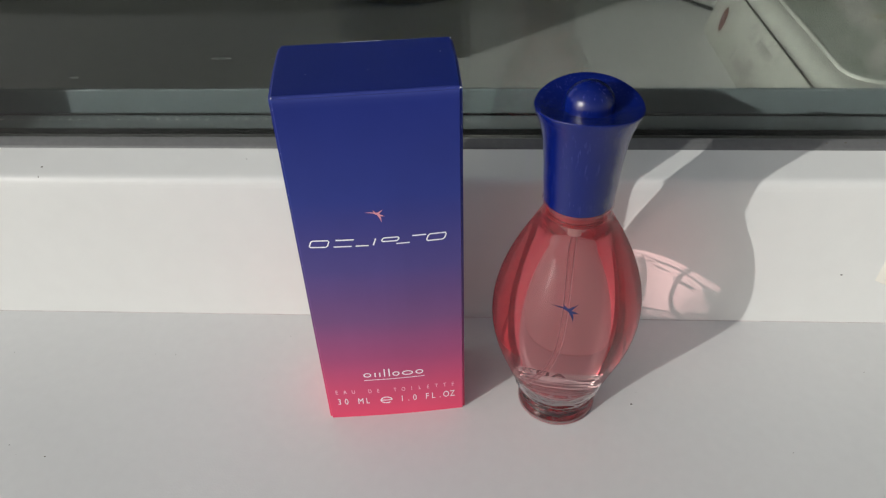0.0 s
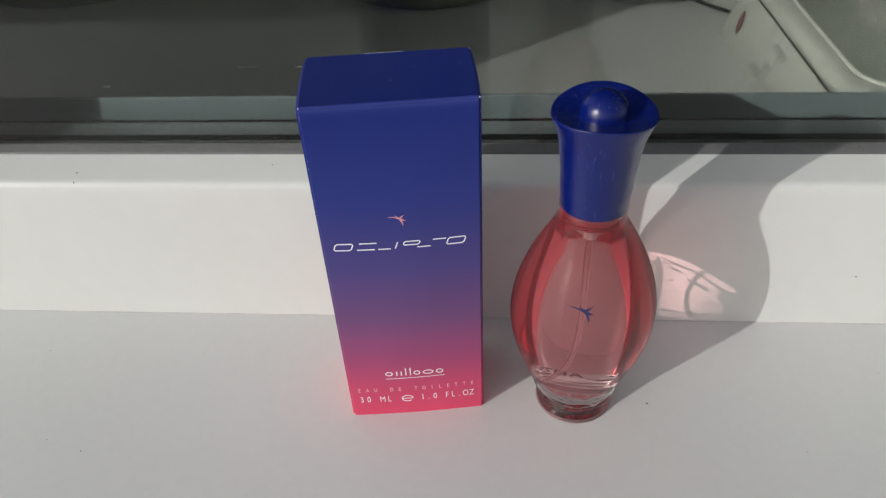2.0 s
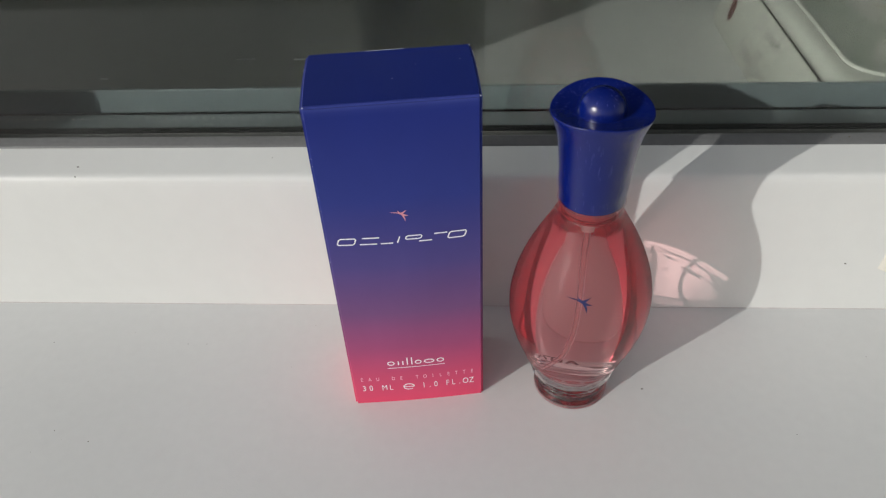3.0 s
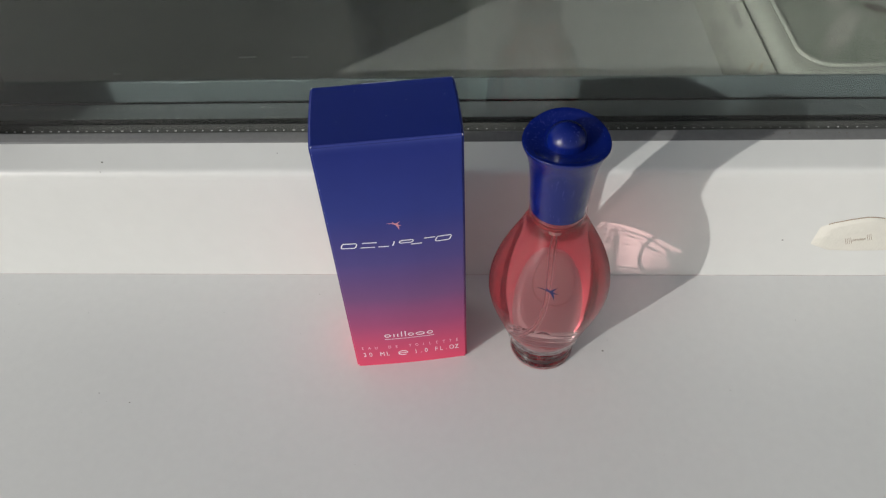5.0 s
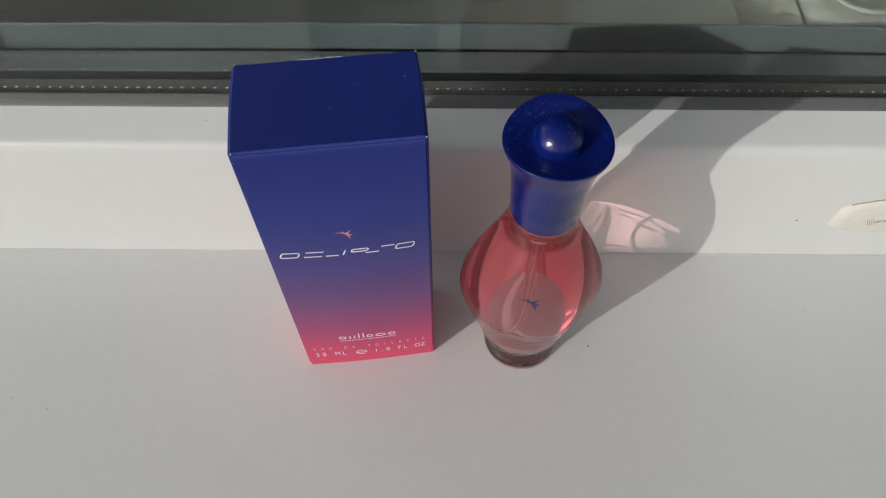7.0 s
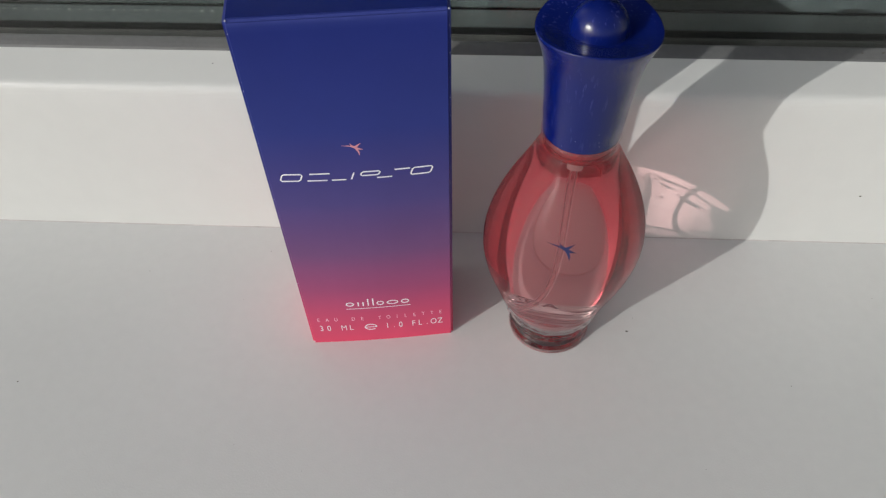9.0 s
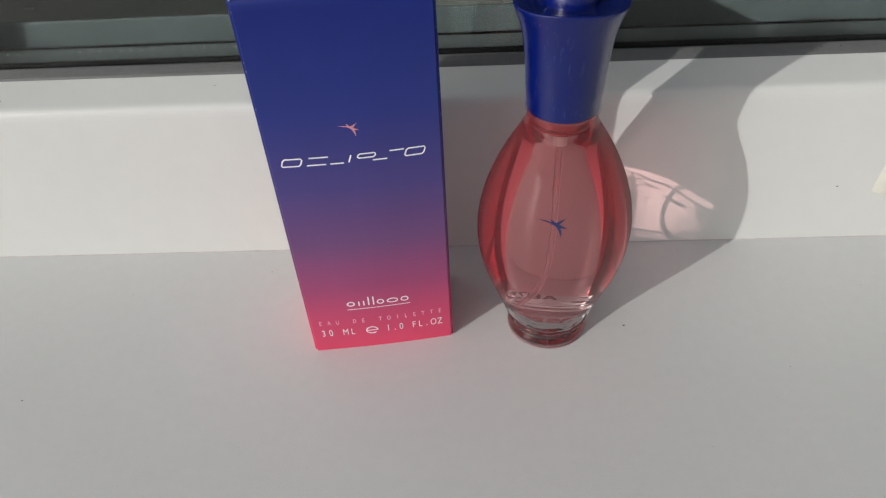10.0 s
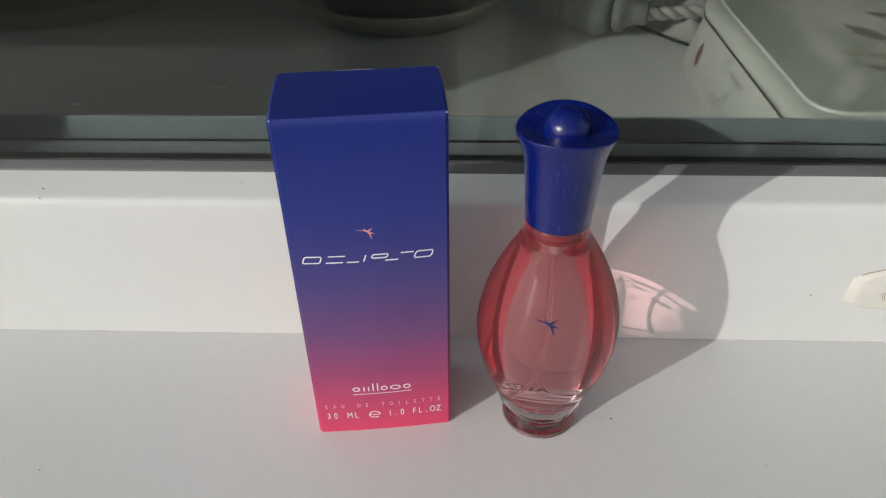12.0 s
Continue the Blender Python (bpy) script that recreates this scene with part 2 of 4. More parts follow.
def printed_lid():
    """Faded print on metal: grey-green with brushed paler clouds."""
    m, n, l, b = nodes_of("faded_tin_print")
    place, squeeze, cloud, fleck = n.new("ShaderNodeTexCoord"), n.new("ShaderNodeMapping"), n.new("ShaderNodeTexNoise"), n.new("ShaderNodeTexNoise")
    squeeze.inputs["Rotation"].default_value = (0, 0, radians(62))
    squeeze.inputs["Scale"].default_value = (0.45, 1.0, 1.0)
    cloud.inputs["Scale"].default_value, cloud.inputs["Detail"].default_value = 38.0, 5.0
    fleck.inputs["Scale"].default_value, fleck.inputs["Detail"].default_value = 260.0, 4.0
    l.new(place.outputs["Object"], squeeze.inputs["Vector"])
    l.new(squeeze.outputs["Vector"], cloud.inputs["Vector"])
    l.new(place.outputs["Object"], fleck.inputs["Vector"])
    ramp, tint = n.new("ShaderNodeValToRGB"), n.new("ShaderNodeMix")
    ramp.color_ramp.elements[0].position, ramp.color_ramp.elements[0].color = 0.43, (0.53, 0.57, 0.48, 1)
    ramp.color_ramp.elements[1].position, ramp.color_ramp.elements[1].color = 0.95, (0.90, 0.87, 0.80, 1)
    # The whitish brushed fields of the print, in metres on the lid: centre, turn and half sizes.
    last = cloud.outputs["Fac"]
    for cx, cy, turn, long, wide in ((0.062, 0.110, -50, 0.050, 0.034), (0.035, 0.074, 85, 0.034, 0.010), (0.028, 0.029, 55, 0.026, 0.006), (0.090, 0.060, 20, 0.050, 0.030)):
        place_at, fade, gain = n.new("ShaderNodeMapping"), n.new("ShaderNodeTexGradient"), n.new("ShaderNodeMath")
        place_at.vector_type = "TEXTURE"
        place_at.inputs["Location"].default_value = (cx, cy, 0.03925)
        place_at.inputs["Rotation"].default_value = (0, 0, radians(turn))
        place_at.inputs["Scale"].default_value = (long, wide, 1.0)
        fade.gradient_type = "SPHERICAL"
        gain.operation = "MULTIPLY_ADD"
        gain.inputs[1].default_value = 0.8
        l.new(place.outputs["Object"], place_at.inputs["Vector"])
        l.new(place_at.outputs["Vector"], fade.inputs["Vector"])
        l.new(fade.outputs["Fac"], gain.inputs[0])
        l.new(last, gain.inputs[2])
        last = gain.outputs[0]
    l.new(last, ramp.inputs["Fac"])
    tint.data_type, tint.blend_type = "RGBA", "OVERLAY"
    tint.inputs["Factor"].default_value = 0.25
    l.new(ramp.outputs["Color"], tint.inputs["A"])
    l.new(fleck.outputs["Fac"], tint.inputs["B"])
    l.new(tint.outputs["Result"], b.inputs["Base Color"])
    b.inputs["Roughness"].default_value = 0.38
    return m


TIN_PANEL = printed_lid()
TIN_DARK = paint("tin_seam", (0.06, 0.055, 0.04), 0.5, 0.1)
FADED = paint("faded_print", (0.47, 0.44, 0.42), 0.5, 0.3, 200)
STAIN = paint("old_brown_stain", (0.50, 0.40, 0.27), 0.6, 0.35, 300)
MAUVE_INK = paint("mauve_print", (0.30, 0.235, 0.215), 0.5, 0.35, 120, 0, 60)
BROWN_INK = paint("brown_red_print", (0.22, 0.075, 0.06), 0.5, 0.12)
YELLOW_INK = paint("ochre_print", (0.60, 0.565, 0.40), 0.5, 0.25, 120, 0, 50)
POT = paint("olive_ceramic", (0.37, 0.36, 0.28), 0.45, 0.1, 80, 0.1, 12)
SOIL = paint("potting_soil", (0.035, 0.025, 0.018), 0.95, 0.3, 200, 0.8, 60)
PLUG = paint("white_plug_plastic", (0.66, 0.66, 0.62), 0.4, 0.05)
# The same white plastic, with the plug's shadow put into its colour.
PLUG_SHADED = paint("shaded_plug_plastic", (0.26, 0.265, 0.25), 0.4, 0.06)
WIRE = paint("black_cable", (0.015, 0.015, 0.015), 0.5, 0.1)
PUTTY = paint("cream_putty", (0.68, 0.66, 0.59), 0.7, 0.06, 200, 0.4, 60)
CRACK = paint("dirty_crack", (0.36, 0.29, 0.22), 0.8, 0.15)
DIRT = paint("dirt", (0.10, 0.085, 0.07), 0.9, 0.2)
SMEAR = paint("dried_smear", (0.125, 0.13, 0.125), 0.8, 0.1)


# ---- helpers; meshes are drawn in centimetres ----
def part(name, bm, material, parent=None, label="", smooth=False):
    bmesh.ops.recalc_face_normals(bm, faces=bm.faces)
    bmesh.ops.scale(bm, vec=(0.01, 0.01, 0.01), verts=bm.verts)
    mesh = bpy.data.meshes.new(name)
    bm.to_mesh(mesh)
    bm.free()
    mesh.materials.append(material)
    if smooth:
        for p in mesh.polygons:
            p.use_smooth = True
    ob = new(name, mesh)
    if parent is not None:
        ob.parent = parent
    if label:
        tagged(ob, label)
    return ob


def thing(name, x, y, z, turn, label, category, group="", kind=""):
    e = new(name)
    e.empty_display_size = 0.02
    e.matrix_world = pose(x * 0.01, y * 0.01, z * 0.01, 0, 0, turn)
    return tagged(e, label, category, group, kind)


def block(lo, hi, bevel=0.0, bm=None, steps=2):
    own = bmesh.new()
    bmesh.ops.create_cube(own, size=1.0)
    for v in own.verts:
        v.co = Vector([lo[i] if v.co[i] < 0 else hi[i] for i in range(3)])
    if bevel:
        bmesh.ops.bevel(own, geom=own.edges[:], offset=bevel, segments=steps, profile=0.5, affect="EDGES")
    if bm is None:
        return own
    tmp = bpy.data.meshes.new("tmp")
    own.to_mesh(tmp)
    own.free()
    bm.from_mesh(tmp)
    bpy.data.meshes.remove(tmp)
    return bm


def extruded(profile, x0, x1, bm=None):
    """A closed outline of (y, z), drawn out along x."""
    bm = bm or bmesh.new()
    a = [bm.verts.new((x0, y, z)) for y, z in profile]
    b = [bm.verts.new((x1, y, z)) for y, z in profile]
    n = len(profile)
    for i in range(n):
        bm.faces.new((a[i], a[(i + 1) % n], b[(i + 1) % n], b[i]))
    bm.faces.new(a)
    bm.faces.new(b[::-1])
    return bm


def spun(rows, segments=64, bm=None, centre=(0, 0)):
    """Rings of (z, half width, half depth), closed at both ends."""
    bm = bm or bmesh.new()
    rings = []
    for z, a, b in rows:
        rings.append([bm.verts.new((centre[0] + a * math.cos(2 * math.pi * i / segments), centre[1] + b * math.sin(2 * math.pi * i / segments), z)) for i in range(segments)])
    for r, s in zip(rings, rings[1:]):
        for i in range(segments):
            j = (i + 1) % segments
            bm.faces.new((r[i], r[j], s[j], s[i]))
    bm.faces.new(rings[0][::-1])
    bm.faces.new(rings[-1])
    return bm


def smooth_rows(rows, steps=6):
    """Rows of numbers with Catmull-Rom steps between them."""
    out = []
    for k in range(len(rows) - 1):
        p0, p1, p2, p3 = rows[max(k - 1, 0)], rows[k], rows[k + 1], rows[min(k + 2, len(rows) - 1)]
        for s in range(steps):
            t = s / steps
            out.append(tuple(0.5 * (2 * b + (c - a) * t + (2 * a - 5 * b + 4 * c - d) * t * t + (3 * b - a - 3 * c + d) * t ** 3) for a, b, c, d in zip(p0, p1, p2, p3)))
    return out + [tuple(rows[-1])]


def tube(points, radius, sides=12, bm=None):
    """A round rod along points."""
    bm = bm or bmesh.new()
    rings = []
    pts = [Vector(p) for p in points]
    for i, p in enumerate(pts):
        way = (pts[min(i + 1, len(pts) - 1)] - pts[max(i - 1, 0)]).normalized()
        side = way.cross(Vector((0.31, 0.17, 0.93))).normalized()
        up = side.cross(way)
        r = radius[i] if isinstance(radius, (list, tuple)) else radius
        rings.append([bm.verts.new(p + r * (math.cos(2 * math.pi * k / sides) * side + math.sin(2 * math.pi * k / sides) * up)) for k in range(sides)])
    for r, s in zip(rings, rings[1:]):
        for i in range(sides):
            j = (i + 1) % sides
            bm.faces.new((r[i], r[j], s[j], s[i]))
    bm.faces.new(rings[0][::-1])
    bm.faces.new(rings[-1])
    return bm


def sheet(outline, thick, bm=None, cuts=0):
    """A flat plate in x and z, its back on y = 0, standing out to y = -thick."""
    bm = bm or bmesh.new()
    a = [bm.verts.new((x, -thick, z)) for x, z in outline]
    b = [bm.verts.new((x, 0, z)) for x, z in outline]
    n = len(outline)
    bm.faces.new(a)
    for i in range(n):
        bm.faces.new((a[i], b[i], b[(i + 1) % n], a[(i + 1) % n]))
    return bm


def stroke(points, width, thick, bm=None):
    """A pen stroke of even width along points (x, z)."""
    bm = bm or bmesh.new()
    pts = []
    for p, q in zip(points, points[1:]):
        n = max(1, math.ceil((Vector(q) - Vector(p)).length / 0.25))
        pts += [Vector(p).lerp(Vector(q), k / n) for k in range(n)]
    pts.append(Vector(points[-1]))
    left, right = [], []
    for i, p in enumerate(pts):
        way = (pts[min(i + 1, len(pts) - 1)] - pts[max(i - 1, 0)]).normalized()
        side = Vector((-way.y, way.x)) * width / 2
        left.append(p + side)
        right.append(p - side)
    for i in range(len(pts) - 1):
        sheet([left[i], left[i + 1], right[i + 1], right[i]], thick, bm)
    return bm


def lettering(text, height, x0, x1, z, thick=0.006):
    """Capitals of the built-in font, one by one at even steps between x0 and x1, tall and narrow."""
    bm = bmesh.new()
    n = len(text)
    for i, ch in enumerate(text):
        if ch == " ":
            continue
        cu = bpy.data.curves.new("letter", "FONT")
        cu.body, cu.size = ch, 1.0
        ob = new("letter", cu)
        mesh = bpy.data.meshes.new_from_object(ob.evaluated_get(bpy.context.evaluated_depsgraph_get()))
        bpy.data.objects.remove(ob)
        bpy.data.curves.remove(cu)
        co = np.array([v.co for v in mesh.vertices])
        cx = (co[:, 0].min() + co[:, 0].max()) / 2
        at = x0 + (x1 - x0) * (i + 0.5) / n
        s = height / 0.69
        for v in mesh.vertices:
            v.co = (at + (v.co.x - cx) * s * 0.62, -thick, z + v.co.y * s)
        bm.from_mesh(mesh)
        bpy.data.meshes.remove(mesh)
    return bm


SWALLOW = [(-0.315, 0.068), (-0.16, 0.070), (-0.078, 0.052), (-0.104, 0.128), (-0.034, 0.044), (0.012, 0.044), (0.158, 0.130), (0.052, 0.0), (0.19, -0.08), (0.075, -0.072),
           (0.098, -0.15), (0.095, -0.265), (0.062, -0.15), (0.0, -0.03), (-0.10, 0.028), (-0.22, 0.056)]


def swallow(scale, thick):
    """A little five-pointed swallow, as a fan of slivers round its breast."""
    bm = bmesh.new()
    pts = [(x * scale, z * scale) for x, z in SWALLOW]
    c = bm.verts.new((0.01 * scale, -thick, 0.01 * scale))
    rim = [bm.verts.new((x, -thick, z)) for x, z in pts]
    for i in range(len(rim)):
        bm.faces.new((c, rim[i], rim[(i + 1) % len(rim)]))
    bmesh.ops.subdivide_edges(bm, edges=bm.edges[:], cuts=2, use_grid_fill=True)
    return bm


# ---- the window, its sill and the rooms on both sides ----
X0, X1 = -60.0, 75.0
JAMB = -16.5

sill = part("window_sill", extruded([(-24, -2.0), (-24, -0.5), (-23.6, -0.1), (-23.2, 0.0), (0.4, 0.0), (0.4, -2.0)], X0, X1), LAMINATE)
tagged(sill, "white laminate window sill with a finely grained surface", "window sill", kind="structure")
sill.cycles.is_caustics_receiver = True

window = thing("window_1", 0, 0, 0, 0, "white plastic window with three panes of glass", "window", kind="structure")
RAIL = [(0.0, 0.0), (0.03, 2.0), (0.09, 5.0), (0.105, 5.3), (0.122, 5.5), (0.142, 5.61), (0.167, 5.69), (0.20, 5.755), (0.243, 5.805), (0.295, 5.84), (0.36, 5.868), (0.45, 5.893), (1.0, 6.03), (1.46, 6.14), (1.50, 6.10), (1.50, 5.6), (1.84, 5.6), (1.84, 4.6),
        (5.40, 4.6), (5.40, 6.28), (5.60, 6.26), (5.66, 6.2), (5.66, -2.0), (0.42, -2.0), (0.42, 0.0)]
rail = part("bottom_rail", extruded(RAIL, X0, X1), PVC, window)
rail.cycles.is_caustics_receiver = True
part("joint", extruded([(-0.03, 0.003), (-0.03, 0.012), (-0.008, 0.024), (-0.003, 0.024), (-0.003, 0.003)], X0, X1), JOINT, window, "thin grey joint of sealant")
part("gasket", extruded([(1.46, 6.145), (1.50, 6.20), (1.60, 6.27), (1.74, 6.35), (1.81, 6.36), (1.83, 6.31), (1.83, 5.65), (1.52, 5.65), (1.52, 6.12)], JAMB, X1), RUBBER, window, "grey rubber gasket")
for y in (1.85, 3.57, 4.92):
    pane = part("pane", block((JAMB - 1, y, 4.75), (X1, y + 0.4, 125)), PANE, window, "clear window glass")
    pane.visible_shadow = False
inner = part("spacer", extruded([(2.27, 4.75), (2.27, 5.52), (2.40, 5.58), (3.22, 5.68), (3.27, 5.66), (3.27, 4.75)], JAMB, X1), DARK_SPACER, window, "grey glazing spacer")
part("seal_strip", extruded([(3.28, 4.75), (3.28, 5.67), (3.36, 5.68), (3.50, 5.72), (3.56, 5.72), (3.56, 4.75)], JAMB, X1), BLACK, window, "black sealant band")
outer = part("spacer", extruded([(3.98, 4.75), (3.98, 5.37), (4.02, 5.40), (4.80, 5.58), (4.845, 5.57), (4.845, 4.75)], JAMB, X1), ALU, window, "dull aluminium glazing spacer")
part("outer_bead", extruded([(5.33, 4.75), (5.335, 5.95), (5.37, 6.35), (5.41, 6.40), (5.51, 6.39), (5.59, 6.33), (5.59, 6.285), (5.395, 6.285), (5.395, 4.75)], JAMB, X1), BEAD, window)
part("seal_strip", extruded([(4.85, 4.76), (4.85, 5.61), (4.87, 5.64), (4.905, 5.64), (4.905, 4.76)], JAMB, X1), BLACK, window, "black sealant line")

def perforation(y, z, start, parent, dim=1.0):
    """A row of small punched holes along a spacer, glints drawn as pale beads."""
    bm = bmesh.new()
    x = JAMB + start
    while x < 32:
        # Beads shrink past x = 3, where the glints are fainter.
        bmesh.ops.create_icosphere(bm, subdivisions=1, radius=(0.034 if x < 3 else 0.025 * dim) * random.uniform(0.65, 1.1), matrix=Matrix.Translation((x + random.uniform(-0.02, 0.02), y, z)) @ Matrix.Diagonal((1.9, 0.9, 0.7, 1)))
        x += 0.362
    ob = part("perforation", bm, HOLE_GLINT, parent)
    tagged(ob, kind="stuff")


perforation(2.92, 5.648, 0.1, inner)
perforation(4.10, 5.425, 0.2, outer, 0.6)
perforation(4.62, 5.545, 0.0, outer, 0.75)

# Unseen upright; its back lip is added to place the kitchen sill's shadow edge.
JAMB_SHAPE = [(JAMB - 6, 0.02), (JAMB - 0.32, 0.30), (JAMB, 1.5), (JAMB, 1.84), (JAMB - 0.5, 1.84), (JAMB - 0.5, 5.34), (JAMB + 1.6, 5.34), (JAMB + 1.6, 5.5), (JAMB + 1.2, 5.66), (JAMB - 6, 5.66)]


def upright(shape, z0, z1):
    bm = bmesh.new()
    a = [bm.verts.new((x, y, z0)) for x, y in shape]
    b = [bm.verts.new((x, y, z1)) for x, y in shape]
    for i in range(len(shape)):
        j = (i + 1) % len(shape)
        bm.faces.new((a[i], a[j], b[j], b[i]))
    bm.faces.new(a)
    bm.faces.new(b[::-1])
    return bm


part("mullion", upright(JAMB_SHAPE, 5.2, 125), PVC, window)
part("top_rail", block((X0, 0.2, 125), (X1, 5.66, 131), 0.3), PVC, window)

wall_north = thing("wall_north", 0, 0, 0, 0, "white plastered wall round the window", "wall", kind="structure")
part("wall_below", block((-160, 0.5, -90), (190, 30, -2.05)), PLASTER, wall_north)
part("wall_above", block((-160, 0.5, 131), (190, 30, 170)), PLASTER, wall_north)
part("wall_beside", block((-160, 0.5, 6.6), (JAMB - 5.9, 30, 131)), PLASTER, wall_north)
part("wall_beside", block((X1, 0.5, -2.05), (190, 30, 131)), PLASTER, wall_north)

tagged(part("kitchen_sill", block((X0, 5.67, 0.0), (X1, 46, 2.1), 0.3), GREY_LAMINATE), "white laminate sill behind the glass", "window sill", kind="structure")
# Room shell out of view, kept dark to cut bounced light behind the glass.
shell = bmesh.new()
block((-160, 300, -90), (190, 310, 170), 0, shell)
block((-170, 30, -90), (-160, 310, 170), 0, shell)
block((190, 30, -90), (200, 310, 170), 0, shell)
tagged(part("kitchen_wall", shell, KITCHEN), "unseen kitchen walls, dark to keep the room dim", "wall", kind="structure")
tagged(part("ceiling", block((-170, 30, 170), (200, 310, 178)), KITCHEN), "unseen kitchen ceiling, dark to keep the room dim", "ceiling", kind="structure")
tagged(part("floor", block((-170, 0.5, -98), (200, 310, -90)), TILE), "dull tiled kitchen floor", "floor", kind="structure")
tagged(part("balcony_floor", block((-250, -160, -98), (280, 0.4, -90)), TILE), "grey-brown tiled balcony floor", "floor", kind="structure")
# Out of view; the white face is added to bounce warmer light into the shade.
tagged(part("balcony_parapet", block((-250, -172, -98), (280, -160, 5)), PLASTER), "unseen white plastered balcony parapet", "wall", kind="structure")
tagged(part("ground", block((-40000, -40000, -420), (40000, 40000, -400)), PLASTER), "pale open ground far below the balcony", "ground", kind="structure")

# ---- the carton ----
box = thing("perfume_box", -0.02, -4.525, 0.0, math.degrees(math.atan2(0.52, 4.165)), "blue to pink printed perfume carton standing on the sill", "box")


def bulge(x, z):
    return 0.11 * max(0.0, math.sin(math.pi * min(max(x / BOX_W, 0), 1))) * max(0.0, math.sin(math.pi * min(max(0.12 + 0.88 * z / BOX_H, 0), 1))) ** 0.7


def carton_body():
    bm = block((0, 0, 0), (BOX_W, BOX_D, BOX_H))
    bmesh.ops.bevel(bm, geom=[e for e in bm.edges if max(v.co.z for v in e.verts) > 1], offset=0.07, segments=3, affect="EDGES")
    for axis, lo, hi, n in ((0, 0, BOX_W, 8), (1, 0, BOX_D, 6), (2, 0, BOX_H, 16)):
        for k in range(1, n):
            at = [0, 0, 0]
            at[axis] = lo + (hi - lo) * k / n
            way = [0, 0, 0]
            way[axis] = 1
            bmesh.ops.bisect_plane(bm, geom=bm.verts[:] + bm.edges[:] + bm.faces[:], plane_co=at, plane_no=way)
    for v in bm.verts:
        if v.co.y < 0.03:
            v.co.y -= bulge(v.co.x, v.co.z)
        elif v.co.y > BOX_D - 0.03:
            v.co.y += 0.6 * bulge(v.co.x, v.co.z)
        out = 0.03 * max(0.0, math.sin(math.pi * min(max(v.co.y / BOX_D, 0), 1))) * min(1.0, v.co.z / 6)
        if v.co.x < 0.08:
            v.co.x -= out + 0.03 * v.co.z / BOX_H
        elif v.co.x > BOX_W - 0.08:
            v.co.x += out
    return bm


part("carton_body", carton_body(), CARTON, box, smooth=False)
part("cut_edge", block((1.5, BOX_D - 0.07, BOX_H - 0.03), (2.5, BOX_D - 0.055, BOX_H + 0.003), 0.002), BOARD, box, "bare white cut edge of the board")
for x, y in ((0.02, 0.02), (BOX_W - 0.02, 0.02), (BOX_W - 0.02, BOX_D - 0.02), (0.02, BOX_D - 0.02)):
    worn = bmesh.new()
    bmesh.ops.create_icosphere(worn, subdivisions=2, radius=0.02, matrix=Matrix.Translation((x + 0.018 * (1 if x < 1 else -1), y + 0.018 * (1 if y < 1 else -1), BOX_H - 0.038)) @ Matrix.Diagonal((1.0, 1.0, 1.1, 1)))
    part("worn_corner", worn, BOARD, box, "white worn board corner")


def on_front(bm):
    """Lays a print onto the slightly bulging front."""
    for v in bm.verts:
        v.co.y -= bulge(v.co.x, v.co.z) + 0.003
    return bm


nicks = bmesh.new()
for k in range(26):
    x, z = random.choice((0.015, BOX_W - 0.015)), random.choice((random.uniform(0.3, BOX_H), random.uniform(9.5, BOX_H)))
    bmesh.ops.create_icosphere(nicks, subdivisions=1, radius=random.uniform(0.004, 0.009), matrix=Matrix.Translation((x + (0.008 if x < 1 else -0.008), 0.023, z)) @ Matrix.Diagonal((0.7, 0.7, random.uniform(1, 3), 1)))
for k in range(5):
    bmesh.ops.create_icosphere(nicks, subdivisions=1, radius=random.uniform(0.005, 0.011), matrix=Matrix.Translation((random.uniform(0.3, 3.9), random.uniform(0.3, 2.3), BOX_H + 0.007)))
tagged(part("edge_nicks", nicks, BOARD, box, "tiny white nicks and dust"), kind="stuff")

emblem = swallow(0.98, 0.004)
bmesh.ops.translate(emblem, vec=(2.09, 0, 7.95), verts=emblem.verts)
part("emblem", on_front(emblem), PINK_INK, box, "small pink swallow emblem")

# The product mark: slanted plain shapes in a row, no letters.
LEAN = 0.35


def slanted(shape, x, z, w, h):
    return [(x + u * w + LEAN * v * h, z + v * h) for u, v in shape]


RING = [(0.08, 0.0), (0.0, 0.2), (0.0, 0.8), (0.08, 1.0), (0.92, 1.0), (1.0, 0.8), (1.0, 0.2), (0.92, 0.0), (0.08, 0.0)]
FLAT = [(0.08, 0.45), (0.0, 0.6), (0.0, 0.85), (0.08, 1.0), (0.92, 1.0), (1.0, 0.85), (1.0, 0.6), (0.92, 0.45), (0.08, 0.45)]
MARKS = [(0.29, 0.46, [RING]), (0.91, 0.46, [[(0.0, 1.0), (1.0, 1.0)], [(0.0, 0.0), (1.0, 0.0)]]), (1.47, 0.33, [[(0.0, 0.0), (1.0, 0.0)]]), (1.89, 0.1, [[(0.3, 0.0), (0.3, 1.0)]]),
         (2.10, 0.42, [FLAT]), (2.50, 0.70, [[(0.0, 0.0), (0.5, 0.0)], [(0.5, 1.0), (1.0, 1.0)]]), (3.27, 0.46, [RING])]
for x, w, strokes in MARKS:
    bm = bmesh.new()
    for s in strokes:
        stroke(slanted(s, x, 6.98, w, 0.21), 0.036, 0.004, bm)
    part("wordmark_shape", on_front(bm), WHITE_INK, box)

